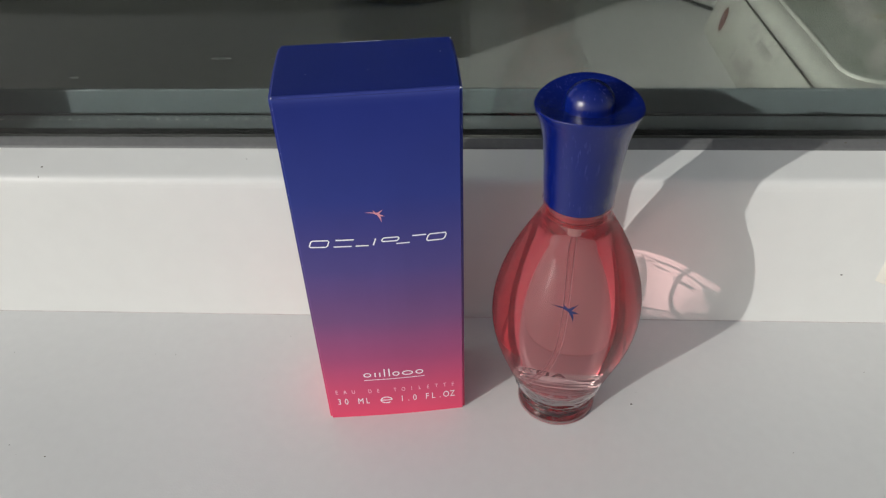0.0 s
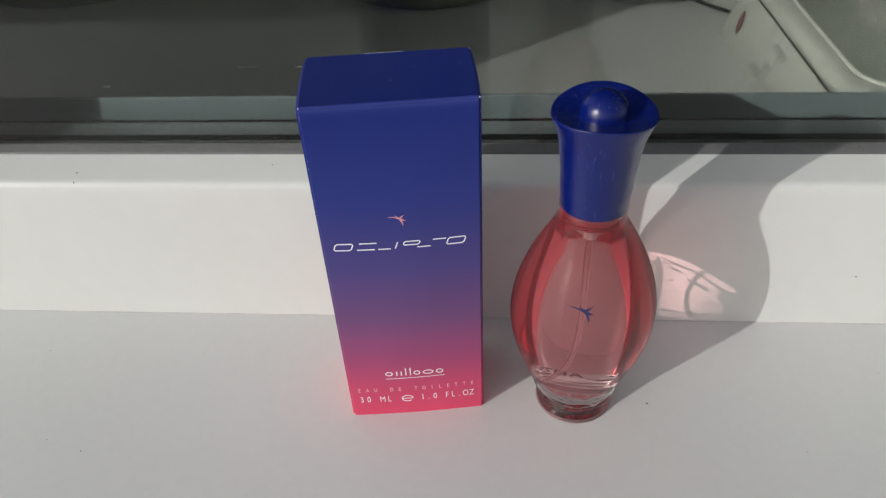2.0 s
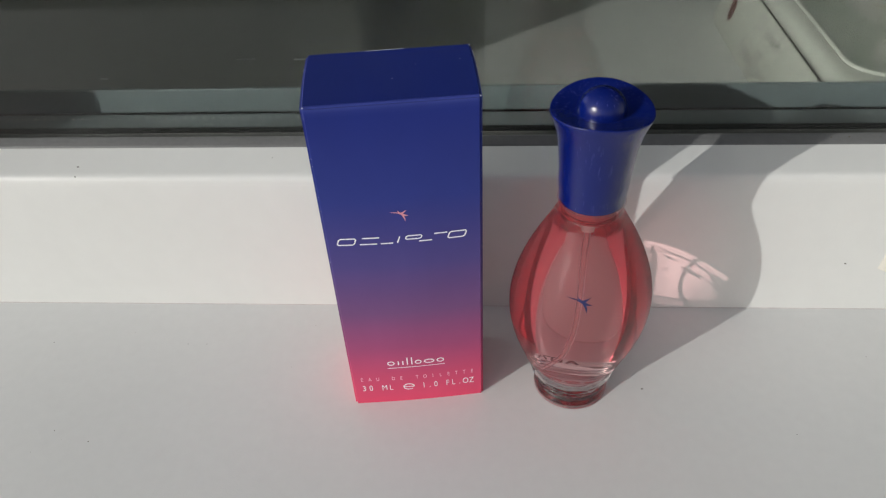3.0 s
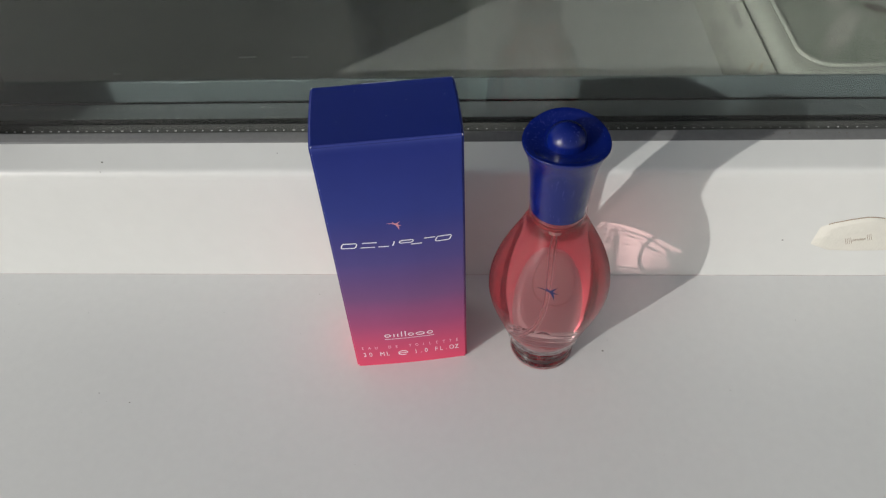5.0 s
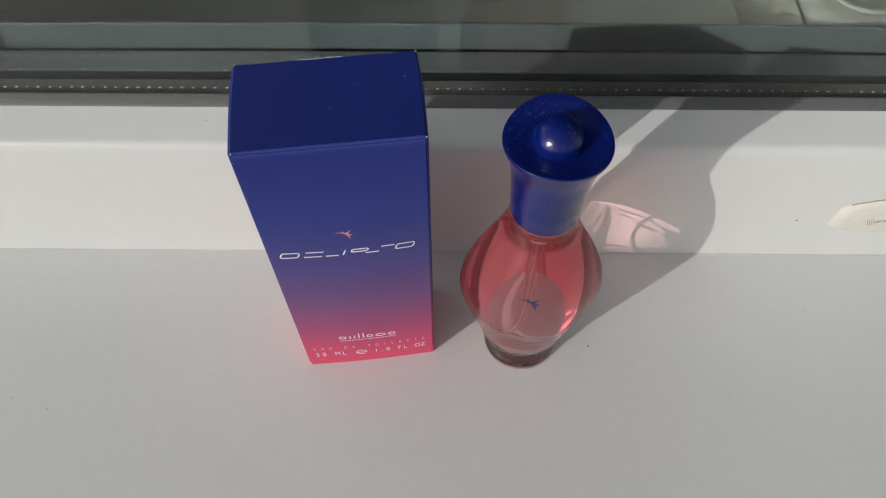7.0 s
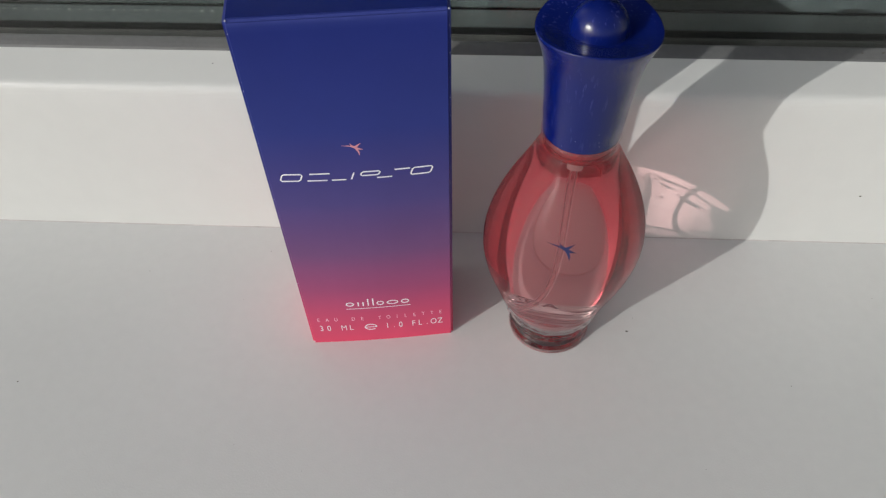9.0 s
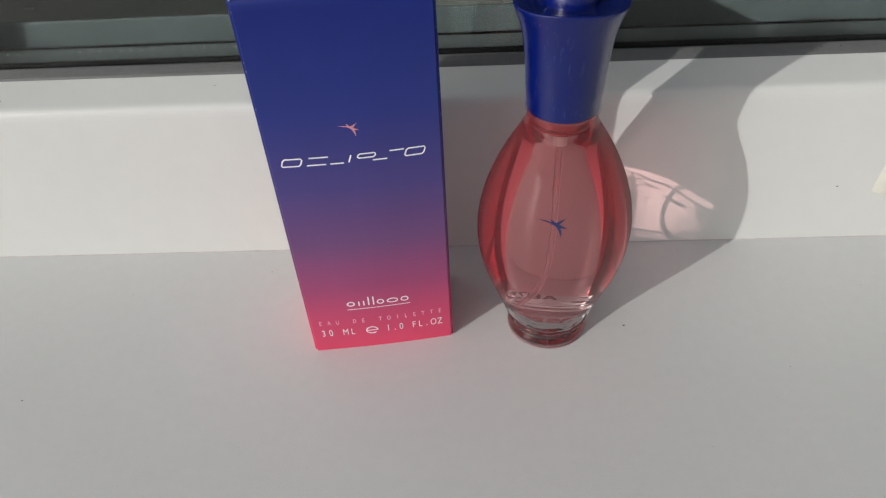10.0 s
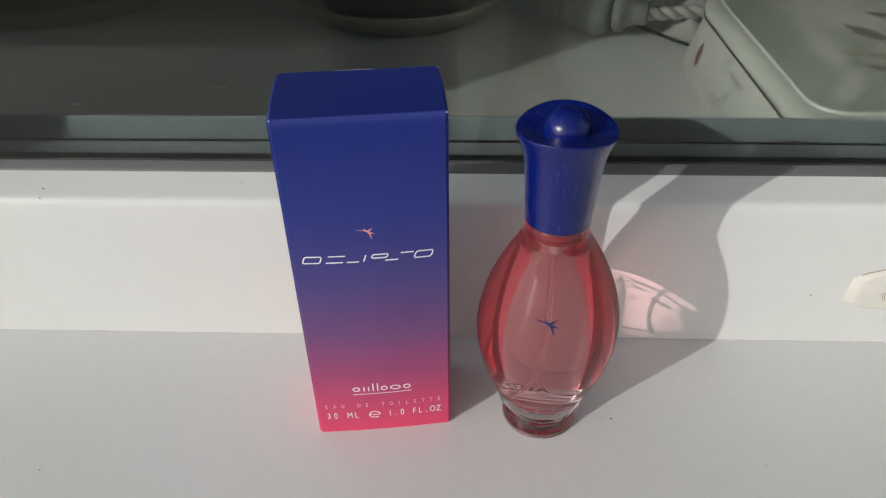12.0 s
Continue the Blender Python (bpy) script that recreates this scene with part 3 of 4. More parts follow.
# The maker's mark: plain blocks and a rule.
x = 1.2
for w, h, lift in ((0.24, 0.19, 0), (0.10, 0.19, 0), (0.05, 0.19, 0), (0.10, 0.34, 0), (0.05, 0.34, 0), (0.22, 0.19, 0), (0.34, 0.19, 0), (0.24, 0.19, 0)):
    bm = bmesh.new()
    if w > 0.15:
        ring = [(x + w / 2 + (w / 2 - 0.02) * math.cos(k * math.pi / 8), 1.97 + 0.08 * math.sin(k * math.pi / 8)) for k in range(17)]
        stroke(ring, 0.036, 0.004, bm)
    else:
        stroke([(x + w / 2, 1.87), (x + w / 2, 1.87 + h)], 0.038, 0.004, bm)
    part("maker_mark", on_front(bm), WHITE_INK, box)
    x += w + 0.065
part("underline", on_front(stroke([(1.2, 1.74), (3.02, 1.76)], 0.022, 0.004)), WHITE_INK, box)
part("printed_line", on_front(lettering("EAU DE TOILETTE", 0.17, 0.2, 4.0, 1.14)), PALE_INK, box, "small widely spaced capitals reading EAU DE TOILETTE")
part("volume_print", on_front(lettering("30 ML", 0.27, 0.25, 1.35, 0.64)), WHITE_INK, box, "volume print reading 30 ML")
est = bmesh.new()
stroke([(1.64, 0.745), (1.98, 0.745)], 0.03, 0.004, est)
stroke([(1.81 + 0.17 * math.cos(a), 0.75 + 0.14 * math.sin(a)) for a in [k * 0.32 for k in range(18)]], 0.036, 0.004, est)
part("estimated_sign", on_front(est), WHITE_INK, box)
part("volume_print", on_front(lettering("1.0 FL.OZ", 0.27, 2.2, 3.95, 0.64)), WHITE_INK, box, "volume print reading 1.0 FL.OZ")

# ---- the bottle ----
bottle = thing("perfume_bottle", 7.09, -3.44, 0.0, -6, "oval glass perfume bottle of pink liquid with a blue cap", "perfume bottle")
FORM = [(0.004, 1.07, 1.07), (0.06, 1.18, 1.17), (0.20, 1.20, 1.18), (0.42, 1.16, 1.11), (0.62, 1.25, 1.07), (0.95, 1.45, 1.10)]
SKIN = smooth_rows(FORM, 8)
# Above the foot the outline is eased, so that its curve runs on without kinks.
zs = np.linspace(-0.6, 8.8, 471)
weights = np.exp(-0.5 * (np.arange(-60, 61) * 0.02 / 0.07) ** 2)
weights /= weights.sum()
neck = [(7.08, 1.12, 1.005), (7.26, 1.0, 0.95), (7.38, 0.895, 0.885), (7.46, 0.872, 0.87), (7.85, 0.862, 0.862), (9.0, 0.85, 0.85)]
belly = [-0.08744 * zs ** 2 + 0.65249 * zs + 0.89326, -0.00367 * zs ** 3 + 0.00621 * zs ** 2 + 0.14635 * zs + 0.96546 + 0]
raw = [np.where(zs < 7.08, belly[k], np.interp(zs, [r[0] for r in neck], [r[k + 1] for r in neck])) for k in (0, 1)]
eased = [np.convolve(r, weights, mode="same") for r in raw]
SKIN = [r for r in SKIN if r[0] < 0.83] + [(float(z), float(a), float(b)) for z, a, b in zip(zs, *eased) if 0.9 < z < 7.84]


def ease(t):
    t = min(max(t, 0.0), 1.0)
    return t ** 3 * (t * (6 * t - 15) + 10)


def bow(z):
    """How lens-like the bottle is across: 0.5 is an ellipse, 1 two shallow bows that meet in an edge."""
    return 0.5 + 0.43 * ease((z - 0.3) / 1.2) * ease((7.5 - z) / 0.7)


def half_depth(z):
    for p, q in zip(SKIN, SKIN[1:]):
        if p[0] <= z <= q[0]:
            t = (z - p[0]) / max(q[0] - p[0], 1e-6)
            return tuple(p[k] + t * (q[k] - p[k]) for k in (1, 2))
    return SKIN[-1][1:]


def depth_at(x, z):
    """How far the bottle's skin stands from its middle plane at x and z."""
    a, b = half_depth(z)
    return b * max(0.0, 1 - (x / a) ** 2) ** bow(z)


def ripple(z, u):
    """The uneven skin of the pressed glass foot at a height and an angle."""
    near = max(0.0, 1 - abs(z - 0.70) / 0.48)
    return near * (0.024 * math.sin(z * 38 + 0.5 * math.sin(3 * u)) + 0.018 * math.sin(z * 23 + 1 + math.sin(2 * u + 1)) + 0.009 * math.sin(z * 71 + 2 * math.sin(5 * u)) + 0.011 * math.sin(11 * u + 9 * z) + 0.004 * math.sin(29 * u - 50 * z))


def bowed(rows, segments=400):
    """Like spun, with the bottle's own cross-section."""
    bm = bmesh.new()
    rings = []
    for z, a, b in rows:
        ring = []
        for i in range(segments):
            u = 2 * math.pi * (i + 0.5) / segments
            w = ripple(z, u) if a > 1 else 0.0
            ring.append(bm.verts.new(((a + w) * math.cos(u), math.copysign((b + w) * abs(math.sin(u)) ** (2 * bow(z)), math.sin(u)), z)))
        rings.append(ring)
    for r, q in zip(rings, rings[1:]):
        for i in range(segments):
            j = (i + 1) % segments
            bm.faces.new((r[i], r[j], q[j], q[i]))
    bm.faces.new(rings[0][::-1])
    bm.faces.new(rings[-1])
    return bm


body = part("glass_body", bowed([(0.10, 0.02, 0.02), (0.095, 0.4, 0.4), (0.06, 0.8, 0.8)] + SKIN), PERFUME, bottle, "oval glass filled with pink liquid over a clear rippled foot", smooth=True)
body.cycles.is_caustics_caster = True
beads = bmesh.new()
for k in range(80):
    a = 2 * math.pi * k / 80
    bmesh.ops.create_icosphere(beads, subdivisions=1, radius=0.045, matrix=Matrix.Translation((1.17 * math.cos(a), 1.165 * math.sin(a), 0.046)))
part("foot_ring", beads, KNURL, bottle, "ring of small glass knurls round the foot", smooth=True)

dip = smooth_rows([(0.0, 0.0, 6.9), (0.0, 0.0, 5.5), (0.0, 0.0, 4.2), (-0.05, 0.0, 3.0), (-0.2, 0.05, 2.0), (-0.45, 0.1, 1.3), (-0.62, 0.12, 0.95)], 6)
hose, hn, hl, hb = nodes_of("clear_hose")
veil, edge, slant, power, mix = hn.new("ShaderNodeBsdfTransparent"), hn.new("ShaderNodeBsdfGlossy"), hn.new("ShaderNodeLayerWeight"), hn.new("ShaderNodeMath"), hn.new("ShaderNodeMixShader")
hn.remove(hb)
veil.inputs["Color"].default_value = (0.95, 0.9, 0.9, 1)
edge.inputs["Color"].default_value, edge.inputs["Roughness"].default_value = (1.0, 0.9, 0.9, 1), 0.4
power.operation, power.inputs[1].default_value = "POWER", 1.2
hl.new(slant.outputs["Facing"], power.inputs[0])
hl.new(power.outputs[0], mix.inputs["Fac"])
hl.new(veil.outputs[0], mix.inputs[1])
hl.new(edge.outputs[0], mix.inputs[2])
hl.new(mix.outputs[0], hn["Material Output"].inputs["Surface"])
air = spun([(z, r, r) for z, r in ((7.40, 0.02), (7.40, 0.70), (7.42, 0.76), (7.48, 0.80), (7.80, 0.80), (7.80, 0.02))], 96)
bmesh.ops.reverse_faces(air, faces=air.faces[:])
part("liquid_surface", air, LIQUID, bottle, "upper surface of the pink liquid in the neck", smooth=False)
part("dip_tube", tube(dip, 0.06, 16), hose, bottle, "thin clear plastic tube", smooth=True)
part("pump", spun([(6.72, 0.09, 0.09), (6.74, 0.12, 0.12), (7.08, 0.12, 0.12), (7.12, 0.2, 0.2), (7.40, 0.2, 0.2), (7.42, 0.3, 0.3), (7.78, 0.3, 0.3)], 24), PLUG, bottle, "white plastic spray pump", smooth=False)

CAP_FORM = [(7.84, 0.80), (7.84, 0.872), (7.87, 0.888), (7.98, 0.892), (8.1, 0.90), (8.4, 0.925), (8.8, 0.945), (9.2, 0.98), (9.6, 1.025), (9.95, 1.09), (10.25, 1.18), (10.45, 1.25), (10.53, 1.272), (10.56, 1.272),
            (10.578, 1.255), (10.575, 1.22), (10.56, 1.12), (10.525, 1.0), (10.49, 0.86), (10.465, 0.74), (10.455, 0.64), (10.455, 0.5)]


def arched(bm):
    """Bends the cap's mouth: higher in front and behind, lower at the sides."""
    for v in bm.verts:
        rise = min(max((v.co.z - 9.2) / 1.3, 0.0), 1.0) ** 2
        v.co.z += 0.085 * rise * (v.co.y ** 2 - v.co.x ** 2) / 1.27 ** 2
    return bm


cap = part("cap", arched(spun([(z, r, r) for z, r in smooth_rows(CAP_FORM, 5)], 96)), CAP, bottle, "deep blue plastic cap with fine scratches", smooth=True)
part("knob", spun([(z, r, r) for z, r in smooth_rows([(10.40, 0.615), (10.46, 0.607), (10.52, 0.60), (10.60, 0.585), (10.70, 0.555), (10.80, 0.50), (10.90, 0.41), (10.97, 0.31), (11.02, 0.20), (11.045, 0.10), (11.05, 0.02)], 4)], 64), CAP, cap, smooth=True)

part("neck_bead", tube([(0.90 * math.cos(k * math.pi / 32), 0.895 * math.sin(k * math.pi / 32), 7.80) for k in range(65)], 0.012, 10), LIP, bottle, "clear glass bead round the neck", smooth=True)
scuffs = bmesh.new()
for k in range(26):
    z, a = random.choice((random.uniform(7.95, 10.3), random.uniform(10.3, 10.5), random.uniform(7.95, 8.6))), random.uniform(math.pi, 2 * math.pi)
    r = next(p[1] + (q[1] - p[1]) * (z - p[0]) / (q[0] - p[0]) for p, q in zip(CAP_FORM[2:13], CAP_FORM[3:13]) if p[0] <= z <= q[0])
    long = random.choice((1.0, 1.2, 1.5, 6.0))
    s = random.uniform(0.004, 0.010) / math.sqrt(long)
    bmesh.ops.create_icosphere(scuffs, subdivisions=1, radius=s, matrix=Matrix.Translation((r * math.cos(a), r * math.sin(a), z)) @ Matrix.Rotation(random.uniform(-0.5, 0.5), 4, Vector((math.cos(a), math.sin(a), 0))) @ Matrix.Diagonal((0.8, 0.8, long, 1)))
for k in range(5):
    r, a = random.uniform(0.65, 1.2), random.uniform(0, 2 * math.pi)
    bmesh.ops.create_icosphere(scuffs, subdivisions=1, radius=random.uniform(0.004, 0.009), matrix=Matrix.Translation((r * math.cos(a), r * math.sin(a), 10.49 + 0.16 * max(0.0, (r - 0.74) / 0.4))))
tagged(part("scuffs", scuffs, SCUFF, cap, "tiny pale scuffs and dust"), kind="stuff")

bird = swallow(1.55, 0.0)
for v in bird.verts:
    v.co = (v.co.x, -depth_at(v.co.x, 5.17 + v.co.z) - 0.006, 5.17 + v.co.z)
part("emblem", bird, BLUE_INK, bottle, "small blue swallow emblem")
code = bmesh.new()
# Seen through the bottle from its front, the code reads backwards.
FOUR = [(0.3, 0, 0.3, 1), (0.3, 1, 1, 0.35), (0, 0.35, 1, 0.35)]
ZIGZAG = [(0, 1, 0.25, 0), (0.25, 0, 0.5, 0.7), (0.5, 0.7, 0.75, 0), (0.75, 0, 1, 1)]
SEVEN = [(0, 1, 1, 1), (0, 1, 0.6, 0)]
EIGHT = [(0, 0, 0, 1), (1, 0, 1, 1), (0, 1, 1, 1), (0, 0.5, 1, 0.5), (0, 0, 1, 0)]
PEAK = [(0, 0, 0.5, 1), (0.5, 1, 1, 0), (0.2, 0.4, 0.8, 0.4)]
GLYPHS = [(-0.69, FOUR), (-0.52, ZIGZAG), (-0.35, SEVEN), (-0.19, EIGHT), (0.0, PEAK)]
for x, lines in GLYPHS:
    for u0, v0, u1, v1 in lines:
        ends = [Vector((x + 0.13 * u0, 0.98 + 0.16 * v0)), Vector((x + 0.13 * u1, 0.98 + 0.16 * v1))]
        way = (ends[1] - ends[0]).normalized() * 0.02
        off = Vector((-way.y, way.x))
        vs = []
        for p in (ends[0] - off, ends[1] - off, ends[1] + off, ends[0] + off):
            vs.append(code.verts.new((p.x, depth_at(p.x, p.y) + 0.008, p.y)))
        code.faces.new(vs)
part("printed_code", code, DARK_INK, bottle, "dark unreadable code printed on the back")

# ---- marks on the frame and the sill ----
putty = thing("putty_patch", 17.68, 0.07, 1.6, 0, "cream patch of cracked old putty stuck to the frame", "putty")
PATCH = [(0.0, 0.35), (0.12, 1.35), (0.5, 1.55), (1.1, 1.75), (1.75, 1.92), (2.4, 1.85), (3.4, 1.6), (4.2, 1.2), (4.6, 0.7), (4.2, 0.2), (3.0, 0.0), (1.6, -0.02), (0.7, 0.02)]
pb = bmesh.new()
rings = []
for share, lift in ((1.0, 0.0), (0.86, 0.13), (0.78, 0.15), (0.3, 0.15)):
    rings.append([pb.verts.new((2.3 + (x - 2.3) * (share if x < 1.8 else min(1.0, share + 0.06)), -lift, 0.95 + (z - 0.95) * min(1.0, share + 0.06))) for x, z in PATCH])
for r, s in zip(rings, rings[1:]):
    for i in range(len(PATCH)):
        pb.faces.new((r[i], r[(i + 1) % len(PATCH)], s[(i + 1) % len(PATCH)], s[i]))
pb.faces.new(rings[-1])
part("putty", pb, PUTTY, putty, smooth=True)
part("crack", stroke([(0.42, 1.50), (0.62, 1.60), (0.85, 1.66), (1.1, 1.745), (1.4, 1.82), (1.75, 1.90), (2.1, 1.885), (2.4, 1.83)], 0.016, 0.05), CRACK, putty, "dirty brown crack along the upper edge")
scrawl = bmesh.new()
for k in range(15):
    x = 1.32 + 0.062 * k
    if k < 4 or k > 11:
        stroke([(x + 0.10, 0.46 + 0.02 * k), (x - 0.02, 0.70 + 0.02 * k), (x - 0.06, 0.80 + 0.02 * k)], 0.02, 0.154, scrawl)
    else:
        stroke([(x - 0.02, 0.66 + 0.01 * k), (x + 0.05, 0.74 + 0.01 * k), (x + 0.02, 0.62 + 0.012 * k), (x - 0.03, 0.58 + 0.012 * k)], 0.018, 0.154, scrawl)
part("scratches", scrawl, CRACK, putty, "short scratched strokes")

specks = bmesh.new()
for x, y, z, r in ((-9.51, 0.62, 5.95, 0.036), (16.62, 0.03, 2.2, 0.035), (9.45, -3.76, 0.0, 0.035), (-8.5, -6.18, 0.0, 0.025), (-9.8, -5.8, 0.0, 0.02), (-2.9, 1.0, 6.03, 0.02)):
    bmesh.ops.create_icosphere(specks, subdivisions=1, radius=r, matrix=Matrix.Translation((x, y, z)) @ Matrix.Diagonal((1.3, 0.8, 0.5, 1)))
bmesh.ops.create_icosphere(specks, subdivisions=1, radius=0.03, matrix=Matrix.Translation((-9.5, 0.24, 5.80)) @ Matrix.Diagonal((0.7, 0.5, 2.0, 1)))
for k in range(45):
    r = random.uniform(0.006, 0.014)
    bmesh.ops.create_icosphere(specks, subdivisions=1, radius=r, matrix=Matrix.Translation((random.uniform(-16, 26), random.uniform(-13, -0.5), 0)) @ Matrix.Diagonal((1.3, 1, 0.5, 1)))
for k in range(14):
    bmesh.ops.create_icosphere(specks, subdivisions=1, radius=random.uniform(0.02, 0.04), matrix=Matrix.Translation((random.uniform(14.0, 21), random.uniform(1.6, 1.75), 6.30)) @ Matrix.Diagonal((1.5, 1, 0.6, 1)))
tagged(part("dirt_specks", specks, DIRT), "tiny dark specks of dirt", "dirt", kind="stuff")
smears = bmesh.new()
for x, z, w in ((-4.35, 7.76, 0.75), (-2.3, 7.74, 0.7), (-9.8, 7.05, 0.35)):
    bmesh.ops.create_icosphere(smears, subdivisions=2, radius=1.0, matrix=Matrix.Translation((x, 4.912, z)) @ Matrix.Diagonal((w / 2, 0.004, 0.04, 1)))
for k in range(46):
    bmesh.ops.create_icosphere(smears, subdivisions=1, radius=random.uniform(0.008, 0.02), matrix=Matrix.Translation((random.uniform(-14, 26), 4.916, random.uniform(6.6, 12.5))) @ Matrix.Diagonal((random.uniform(0.8, 2.5), 0.3, 1, 1)))
tagged(part("glass_smears", smears, SMEAR), "dried pale smears and dust on the glass", "smear", kind="stuff")

# ---- behind the glass ----
tin = thing("biscuit_tin", 17.40, 5.98, 2.1, 1.5, "cream lidded metal tin with faded flower print", "tin")


def rounded(x0, y0, x1, y1, far, near, n=8):
    """A rounded outline: one radius for its far corners, one for its near ones."""
    pts = []
    for cx, cy, a, r in ((x1 - far, y1 - far, 0, far), (x0 + far, y1 - far, 90, far), (x0 + near, y0 + near, 180, near), (x1 - near, y0 + near, 270, near)):
        pts += [(cx + r * math.cos(radians(a + 90 * k / n)), cy + r * math.sin(radians(a + 90 * k / n))) for k in range(n + 1)]
    return pts


def slab(outline, z0, z1, edge, flare=0.0):
    """A plate of that outline with rounded upper edges, its foot set out by the flare."""
    bm = bmesh.new()
    mx, my = 8.5, 8.1
    rings = []
    for z, inset in [(z0, -flare), (z1 - edge, 0.0)] + [(z1 - edge + edge * math.sin(k * math.pi / 8), edge * (1 - math.cos(k * math.pi / 8))) for k in (1, 2, 3, 4)]:
        rings.append([bm.verts.new((x - inset * (1 if x > mx else -1), y - inset * (1 if y > my else -1), z)) for x, y in outline])
    for r, s in zip(rings, rings[1:]):
        for i in range(len(r)):
            bm.faces.new((r[i], r[(i + 1) % len(r)], s[(i + 1) % len(r)], s[i]))
    bm.faces.new(rings[0])
    bm.faces.new(rings[-1])
    return bm


def drift(z):
    """The flare of the tin's side at a height."""
    return -0.6 * max(0.0, 1 - z / 3.0)


part("tin_body", slab(rounded(0, 0, 17, 16.3, 3.6, 0.7), 0.0, 3.1, 0.1, 0.6), TIN, tin, smooth=True)
part("seam", slab(rounded(-0.1, -0.1, 17.1, 16.4, 3.7, 0.8), 3.02, 3.12, 0.02), TIN_DARK, tin, "dark seam under the lid")
lid = part("lid", slab(rounded(-0.08, -0.08, 17.08, 16.38, 3.68, 0.78), 3.13, 3.88, 0.45), TIN, tin, smooth=True)
for inset, lift, thick in ((0.50, 3.855, 0.045), (0.66, 3.90, 0.11)):
    rim = rounded(inset, inset - 0.05, 17 - inset, 16.3 - inset, 3.1, 1.45 - inset * 0.2)
    part("lid_rim", tube([(x, y, lift) for x, y in rim + rim[:1]], thick, 8), TIN if thick > 0.1 else FADED, lid, "" if thick > 0.1 else "dull line beside the raised rim", smooth=True)
face = bmesh.new()
face.faces.new([face.verts.new((x, y, 3.925)) for x, y in rounded(0.74, 0.69, 16.26, 15.56, 3.0, 1.3)])
part("lid_panel", face, TIN_PANEL, lid, "faded grey-green printed panel")


def leaf(rows, z):
    """Flat printed leaves, pointed at both ends: centre, turn, half length and half width."""
    bm = bmesh.new()
    for cx, cy, a, w, h in rows:
        ca, sa = math.cos(radians(a)), math.sin(radians(a))
        ring = [(w * u, h * (1 - abs(u) ** 1.6) * side) for side, us in ((1, range(-8, 9)), (-1, range(7, -8, -1))) for u in [k / 8 for k in us]]
        bm.faces.new([bm.verts.new((cx + ca * x - sa * y, cy + sa * x + ca * y, z)) for x, y in ring])
    return bm


for z, row in ((3.929, (4.9, 6.15, -15, 1.35, 0.42)), (3.933, (6.3, 6.1, 20, 1.3, 0.55))):
    part("leaf_print", leaf([row], z), YELLOW_INK, lid, "dull ochre leaf")
for row in ((6.05, 8.6, -62, 1.35, 0.52), (4.95, 4.6, -39, 0.75, 0.32), (8.0, 10.8, -30, 1.1, 0.42)):
    part("petal_print", leaf([row], 3.937), MAUVE_INK, lid, "dull mauve petal")


def on_side(points, width, bm):
    """A faded pen line on the tin's long side, along points of (y, z)."""
    for p, q in zip(points, points[1:]):
        way = (Vector(q) - Vector(p)).normalized()
        off = Vector((-way.y, way.x)) * width / 2
        ends = [Vector(p) - off, Vector(q) - off, Vector(q) + off, Vector(p) + off]
        bm.faces.new([bm.verts.new((drift(e.y) - 0.012, e.x, e.y)) for e in ends])


upper, lower = bmesh.new(), bmesh.new()
on_side([(8.15, 2.62), (8.45, 2.72), (8.75, 2.55), (8.8, 2.25), (8.5, 2.02), (8.22, 2.2), (8.15, 2.62)], 0.13, upper)
for y in (7.65, 7.35, 7.05, 6.75, 6.45, 6.15):
    on_side([(y + 0.12, 2.02), (y, 2.38), (y - 0.16, 2.42), (y - 0.12, 2.08)], 0.12, upper)
on_side([(9.45, 1.36), (9.5, 0.9), (9.65, 0.5)], 0.12, lower)
for y in (9.0, 8.7, 8.4, 8.1):
    on_side([(y + 0.1, 0.45), (y, 0.85), (y - 0.14, 0.88), (y - 0.1, 0.5)], 0.11, lower)
for y in (7.75, 7.45, 7.2):
    on_side([(y + 0.2, 0.06), (y + 0.1, 0.6), (y - 0.05, 1.42), (y - 0.2, 1.35)], 0.12, lower)
for y in (6.85, 6.5, 6.15, 5.8, 5.45, 5.1, 4.75):
    on_side([(y + 0.12, 0.46), (y - 0.02, 0.85), (y - 0.16, 0.7)], 0.11, lower)
part("faded_lettering", upper, FADED, tin, "faded grey strokes of unreadable script")
part("faded_lettering", lower, FADED, tin, "faded grey strokes of unreadable script")
for y, z, w, h in ((3.5, 1.80, 0.10, 0.28), (2.75, 2.32, 0.12, 0.20)):
    mark = bmesh.new()
    mark.faces.new([mark.verts.new((drift(q) - 0.014, p, q)) for p, q in [(y + w * math.cos(k * math.pi / 8), z + h * math.sin(k * math.pi / 8)) for k in range(16)]])
    part("stain", mark, STAIN, tin, "small dull brown stain")
oval = bmesh.new()
vs = [oval.verts.new((drift(q) - 0.012, p, q)) for p, q in [(12.1 + 0.34 * math.cos(k * math.pi / 10), 1.45 + 0.62 * math.sin(k * math.pi / 10)) for k in range(20)]]
oval.faces.new(vs)
part("oval_print", oval, BROWN_INK, tin, "dull red-brown printed oval")


def saucer(x, y, r, label):
    e = thing("plant_saucer", x, y, 2.105, 0, label, "saucer", group="saucers under the pots")
    part("dish", spun([(0.0, r - 1.2, r - 1.2), (0.05, r - 1.1, r - 1.1), (1.2, r - 0.1, r - 0.1), (1.45, r, r), (1.55, r - 0.1, r - 0.1), (1.5, r - 0.4, r - 0.4), (0.5, r - 1.3, r - 1.3), (0.45, 0.3, 0.3)], 72), POT, e, smooth=True)
    return e


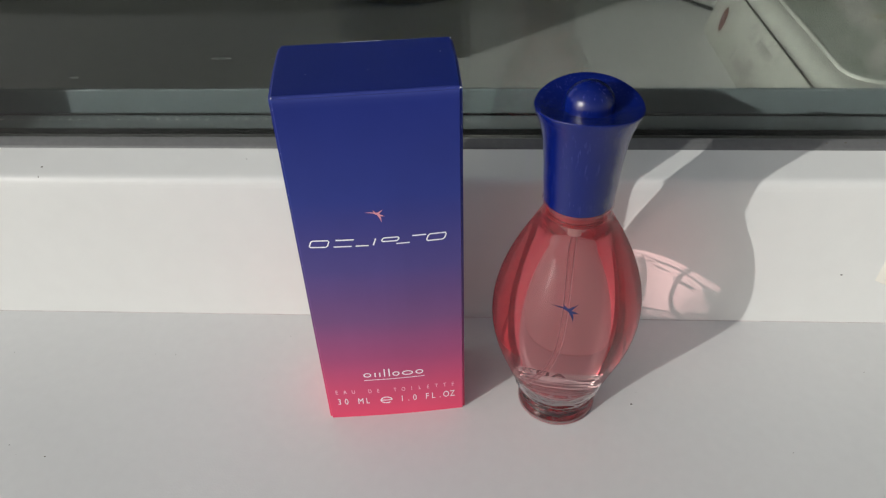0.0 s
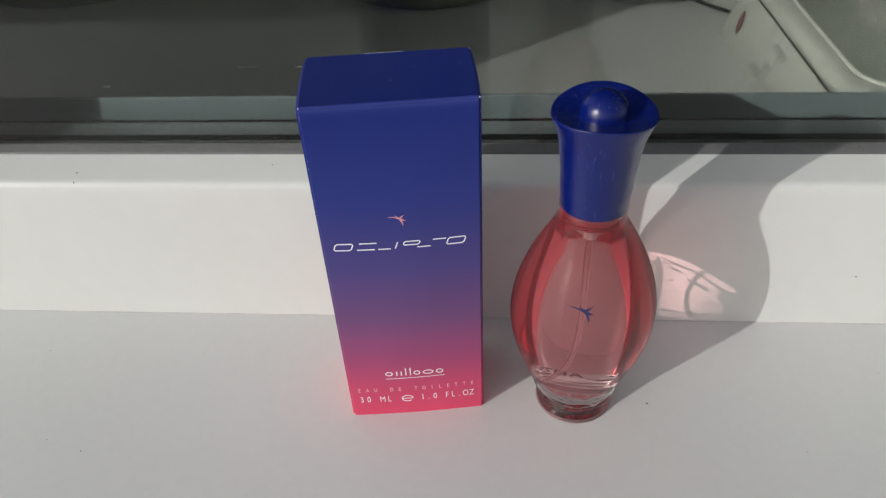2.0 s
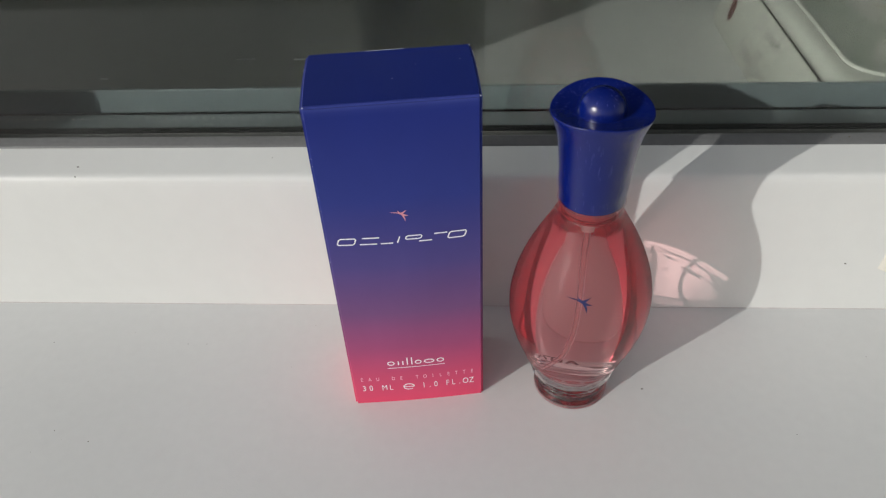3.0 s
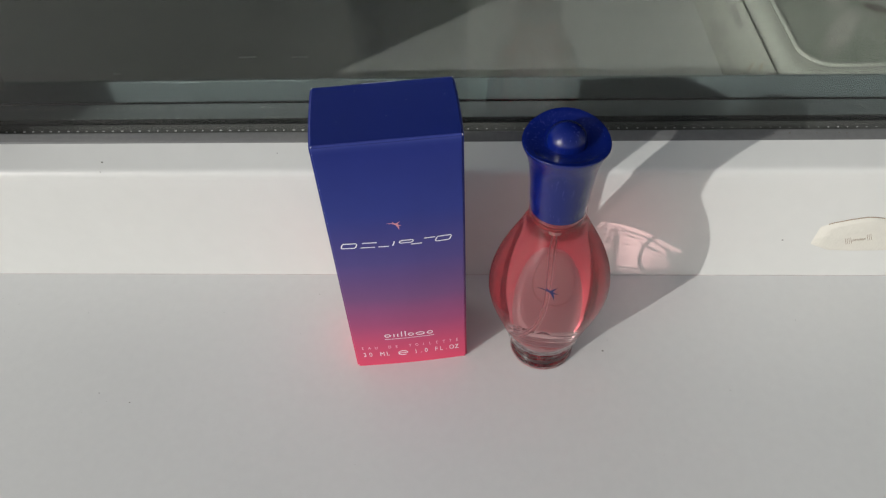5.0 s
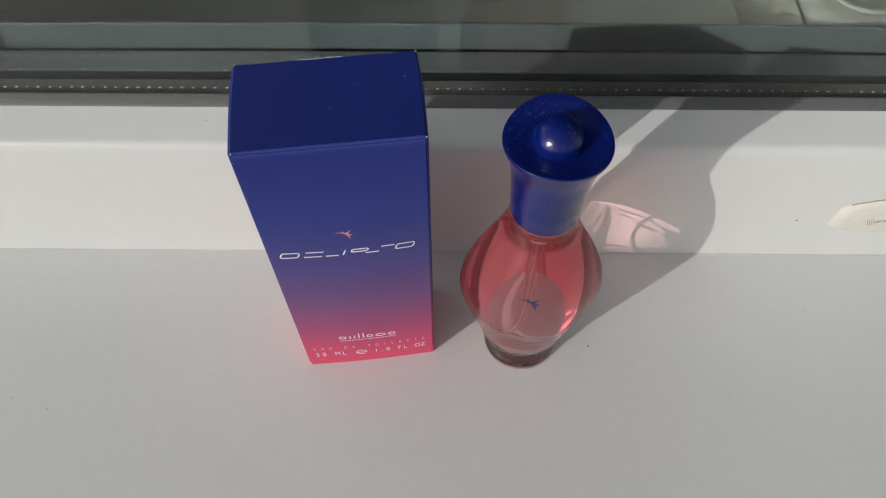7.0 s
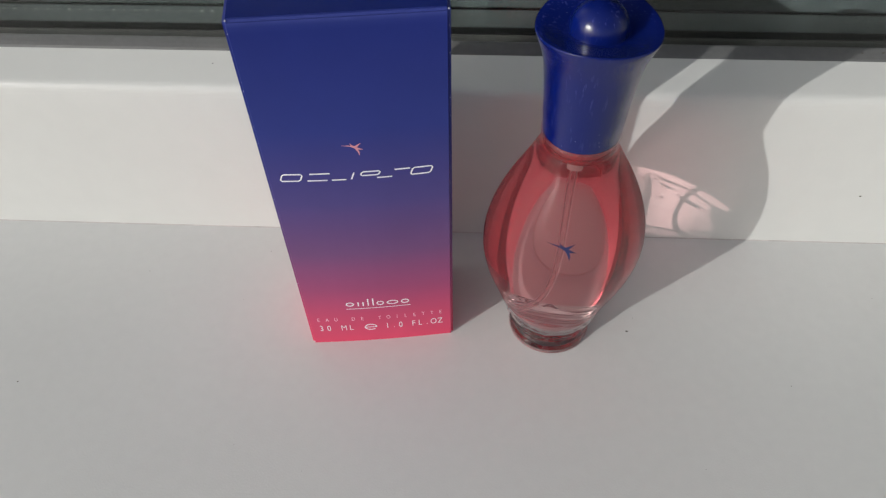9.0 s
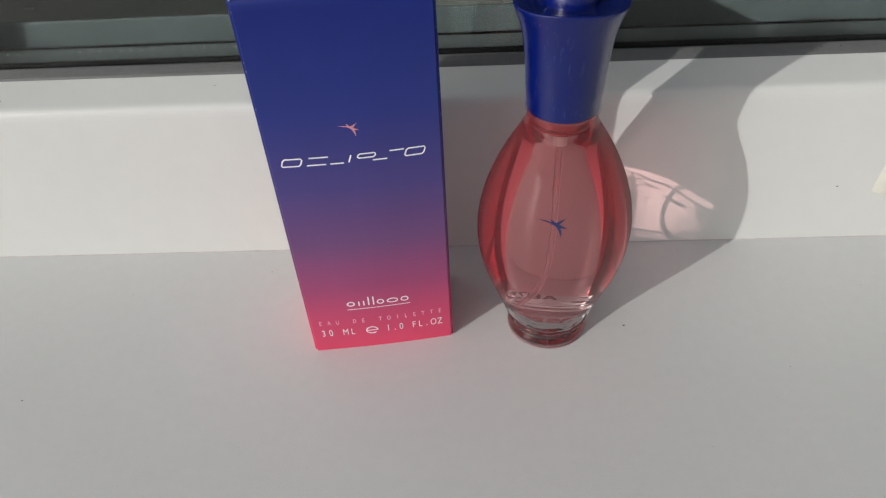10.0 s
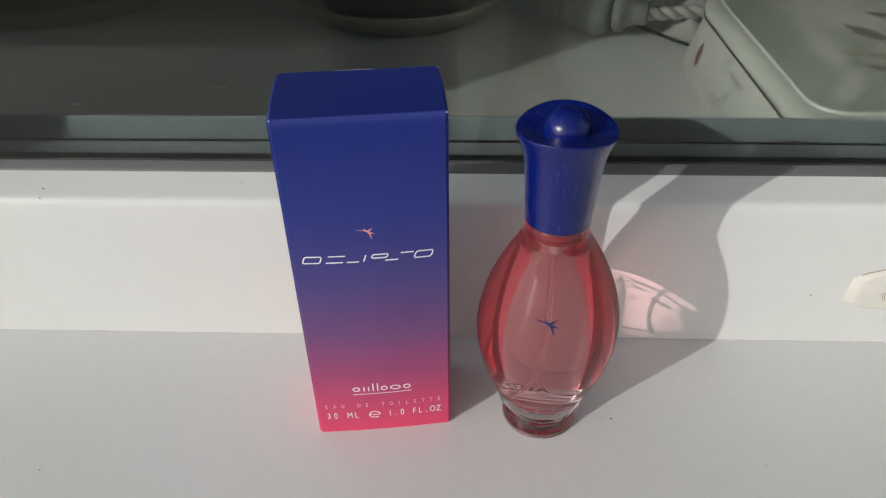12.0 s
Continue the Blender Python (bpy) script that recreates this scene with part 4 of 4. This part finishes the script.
def pot(x, y, r, label):
    e = thing("flower_pot", x, y, 2.56, 0, label, "flower pot", group="flower pots")
    part("pot_body", spun([(0.0, r - 0.3, r - 0.3), (0.2, r, r), (9.0, r + 1.4, r + 1.4), (11.5, r + 1.8, r + 1.8), (11.7, r + 1.7, r + 1.7), (11.6, r + 1.3, r + 1.3), (10.2, r + 1.1, r + 1.1), (10.1, 0.3, 0.3)], 72), POT, e, smooth=True)
    part("soil", spun([(10.12, r + 1.0, r + 1.0), (10.5, r + 0.6, r + 0.6), (10.6, 0.4, 0.4)], 48), SOIL, e, "dark potting soil", smooth=True)
    return e


saucer(0.0, 30.0, 7.3, "round olive ceramic saucer under a flower pot")
pot(0.0, 30.0, 5.3, "round olive ceramic flower pot standing in its saucer")
saucer(-24.0, 32.5, 8.8, "wide olive ceramic saucer under a large flower pot")
pot(-24.0, 32.5, 6.4, "large olive ceramic flower pot standing in its saucer")

plug = thing("power_plug", 11.75, 24.7, 3.74, -20, "white power plug with a twisted cord lying on the sill", "plug")


def along_x(rows, n=32):
    bm = spun([(z, r, r) for z, r in rows], n)
    bmesh.ops.rotate(bm, verts=bm.verts, matrix=Matrix.Rotation(radians(90), 3, "Y"))
    return bm


part("plug_body", along_x(smooth_rows([(-1.5, 0.9), (-1.42, 1.25), (-1.1, 1.36), (-0.45, 1.40), (-0.38, 1.52), (0.0, 1.62), (0.6, 1.60), (1.1, 1.42), (1.4, 1.15), (1.5, 0.7)], 4)), PLUG_SHADED, plug, smooth=True)
part("collar", along_x(smooth_rows([(1.55, 0.7), (1.68, 1.12), (1.9, 1.22), (2.2, 1.15), (2.5, 0.86), (2.8, 0.70), (3.5, 0.64), (3.6, 0.4)], 4)), PLUG_SHADED, plug, "rounded white strain relief", smooth=True)
cord = bmesh.new()
for phase in (0.0, math.pi):
    tube([(3.3 + 0.11 * k, 0.2 * math.cos(k * 0.45 + phase) + 0.085 * k, 0.2 * math.sin(k * 0.45 + phase) - 0.25 * math.sin(min(k / 24, 1) * math.pi / 2)) for k in range(76)], 0.24, 8, cord)
part("cord", cord, PLUG, plug, "twisted white cord", smooth=True)
wire = tube(smooth_rows([(14.2, 26.6, 2.22), (15.8, 24.7, 2.22), (17.0, 23.2, 2.22), (18.4, 21.9, 2.22), (20.0, 21.4, 2.22)], 6), 0.11, 8)
tagged(part("thin_cable", wire, WIRE, smooth=True), "thin black cable lying on the sill", "cable")


def folded_bag(x0, y0, wide, deep, high):
    """A crumpled plastic bag: a closed lump whose top runs in sharp uneven folds."""
    bm = bmesh.new()
    nx, ny = 30, 22
    grid = []
    for i in range(nx + 1):
        row = []
        for j in range(ny + 1):
            u, v = i / nx, j / ny
            edge = min(1.0, 6 * min(u, 1 - u, v, 1 - v))
            p = Vector((x0 + wide * u, y0 + deep * v, 0))
            fold = abs(math.sin(7.5 * v + 2.2 * u + 1.6 * noise.noise(p * 0.9)))
            row.append(bm.verts.new((p.x, p.y, 2.112 + edge * high * (0.3 + 0.55 * fold + 0.3 * noise.noise(p * 1.7)))))
        grid.append(row)
    for i in range(nx):
        for j in range(ny):
            bm.faces.new((grid[i][j], grid[i + 1][j], grid[i + 1][j + 1], grid[i][j + 1]))
    bm.faces.new([grid[i][0] for i in range(nx + 1)] + [grid[nx][j] for j in range(1, ny + 1)] + [grid[i][ny] for i in range(nx - 1, -1, -1)] + [grid[0][j] for j in range(ny - 1, 0, -1)])
    return bm


tagged(part("crumpled_bag", folded_bag(16.3, 23.6, 5.5, 6.0, 1.1), PLUG, smooth=False), "crumpled white plastic bag on the sill", "bag")
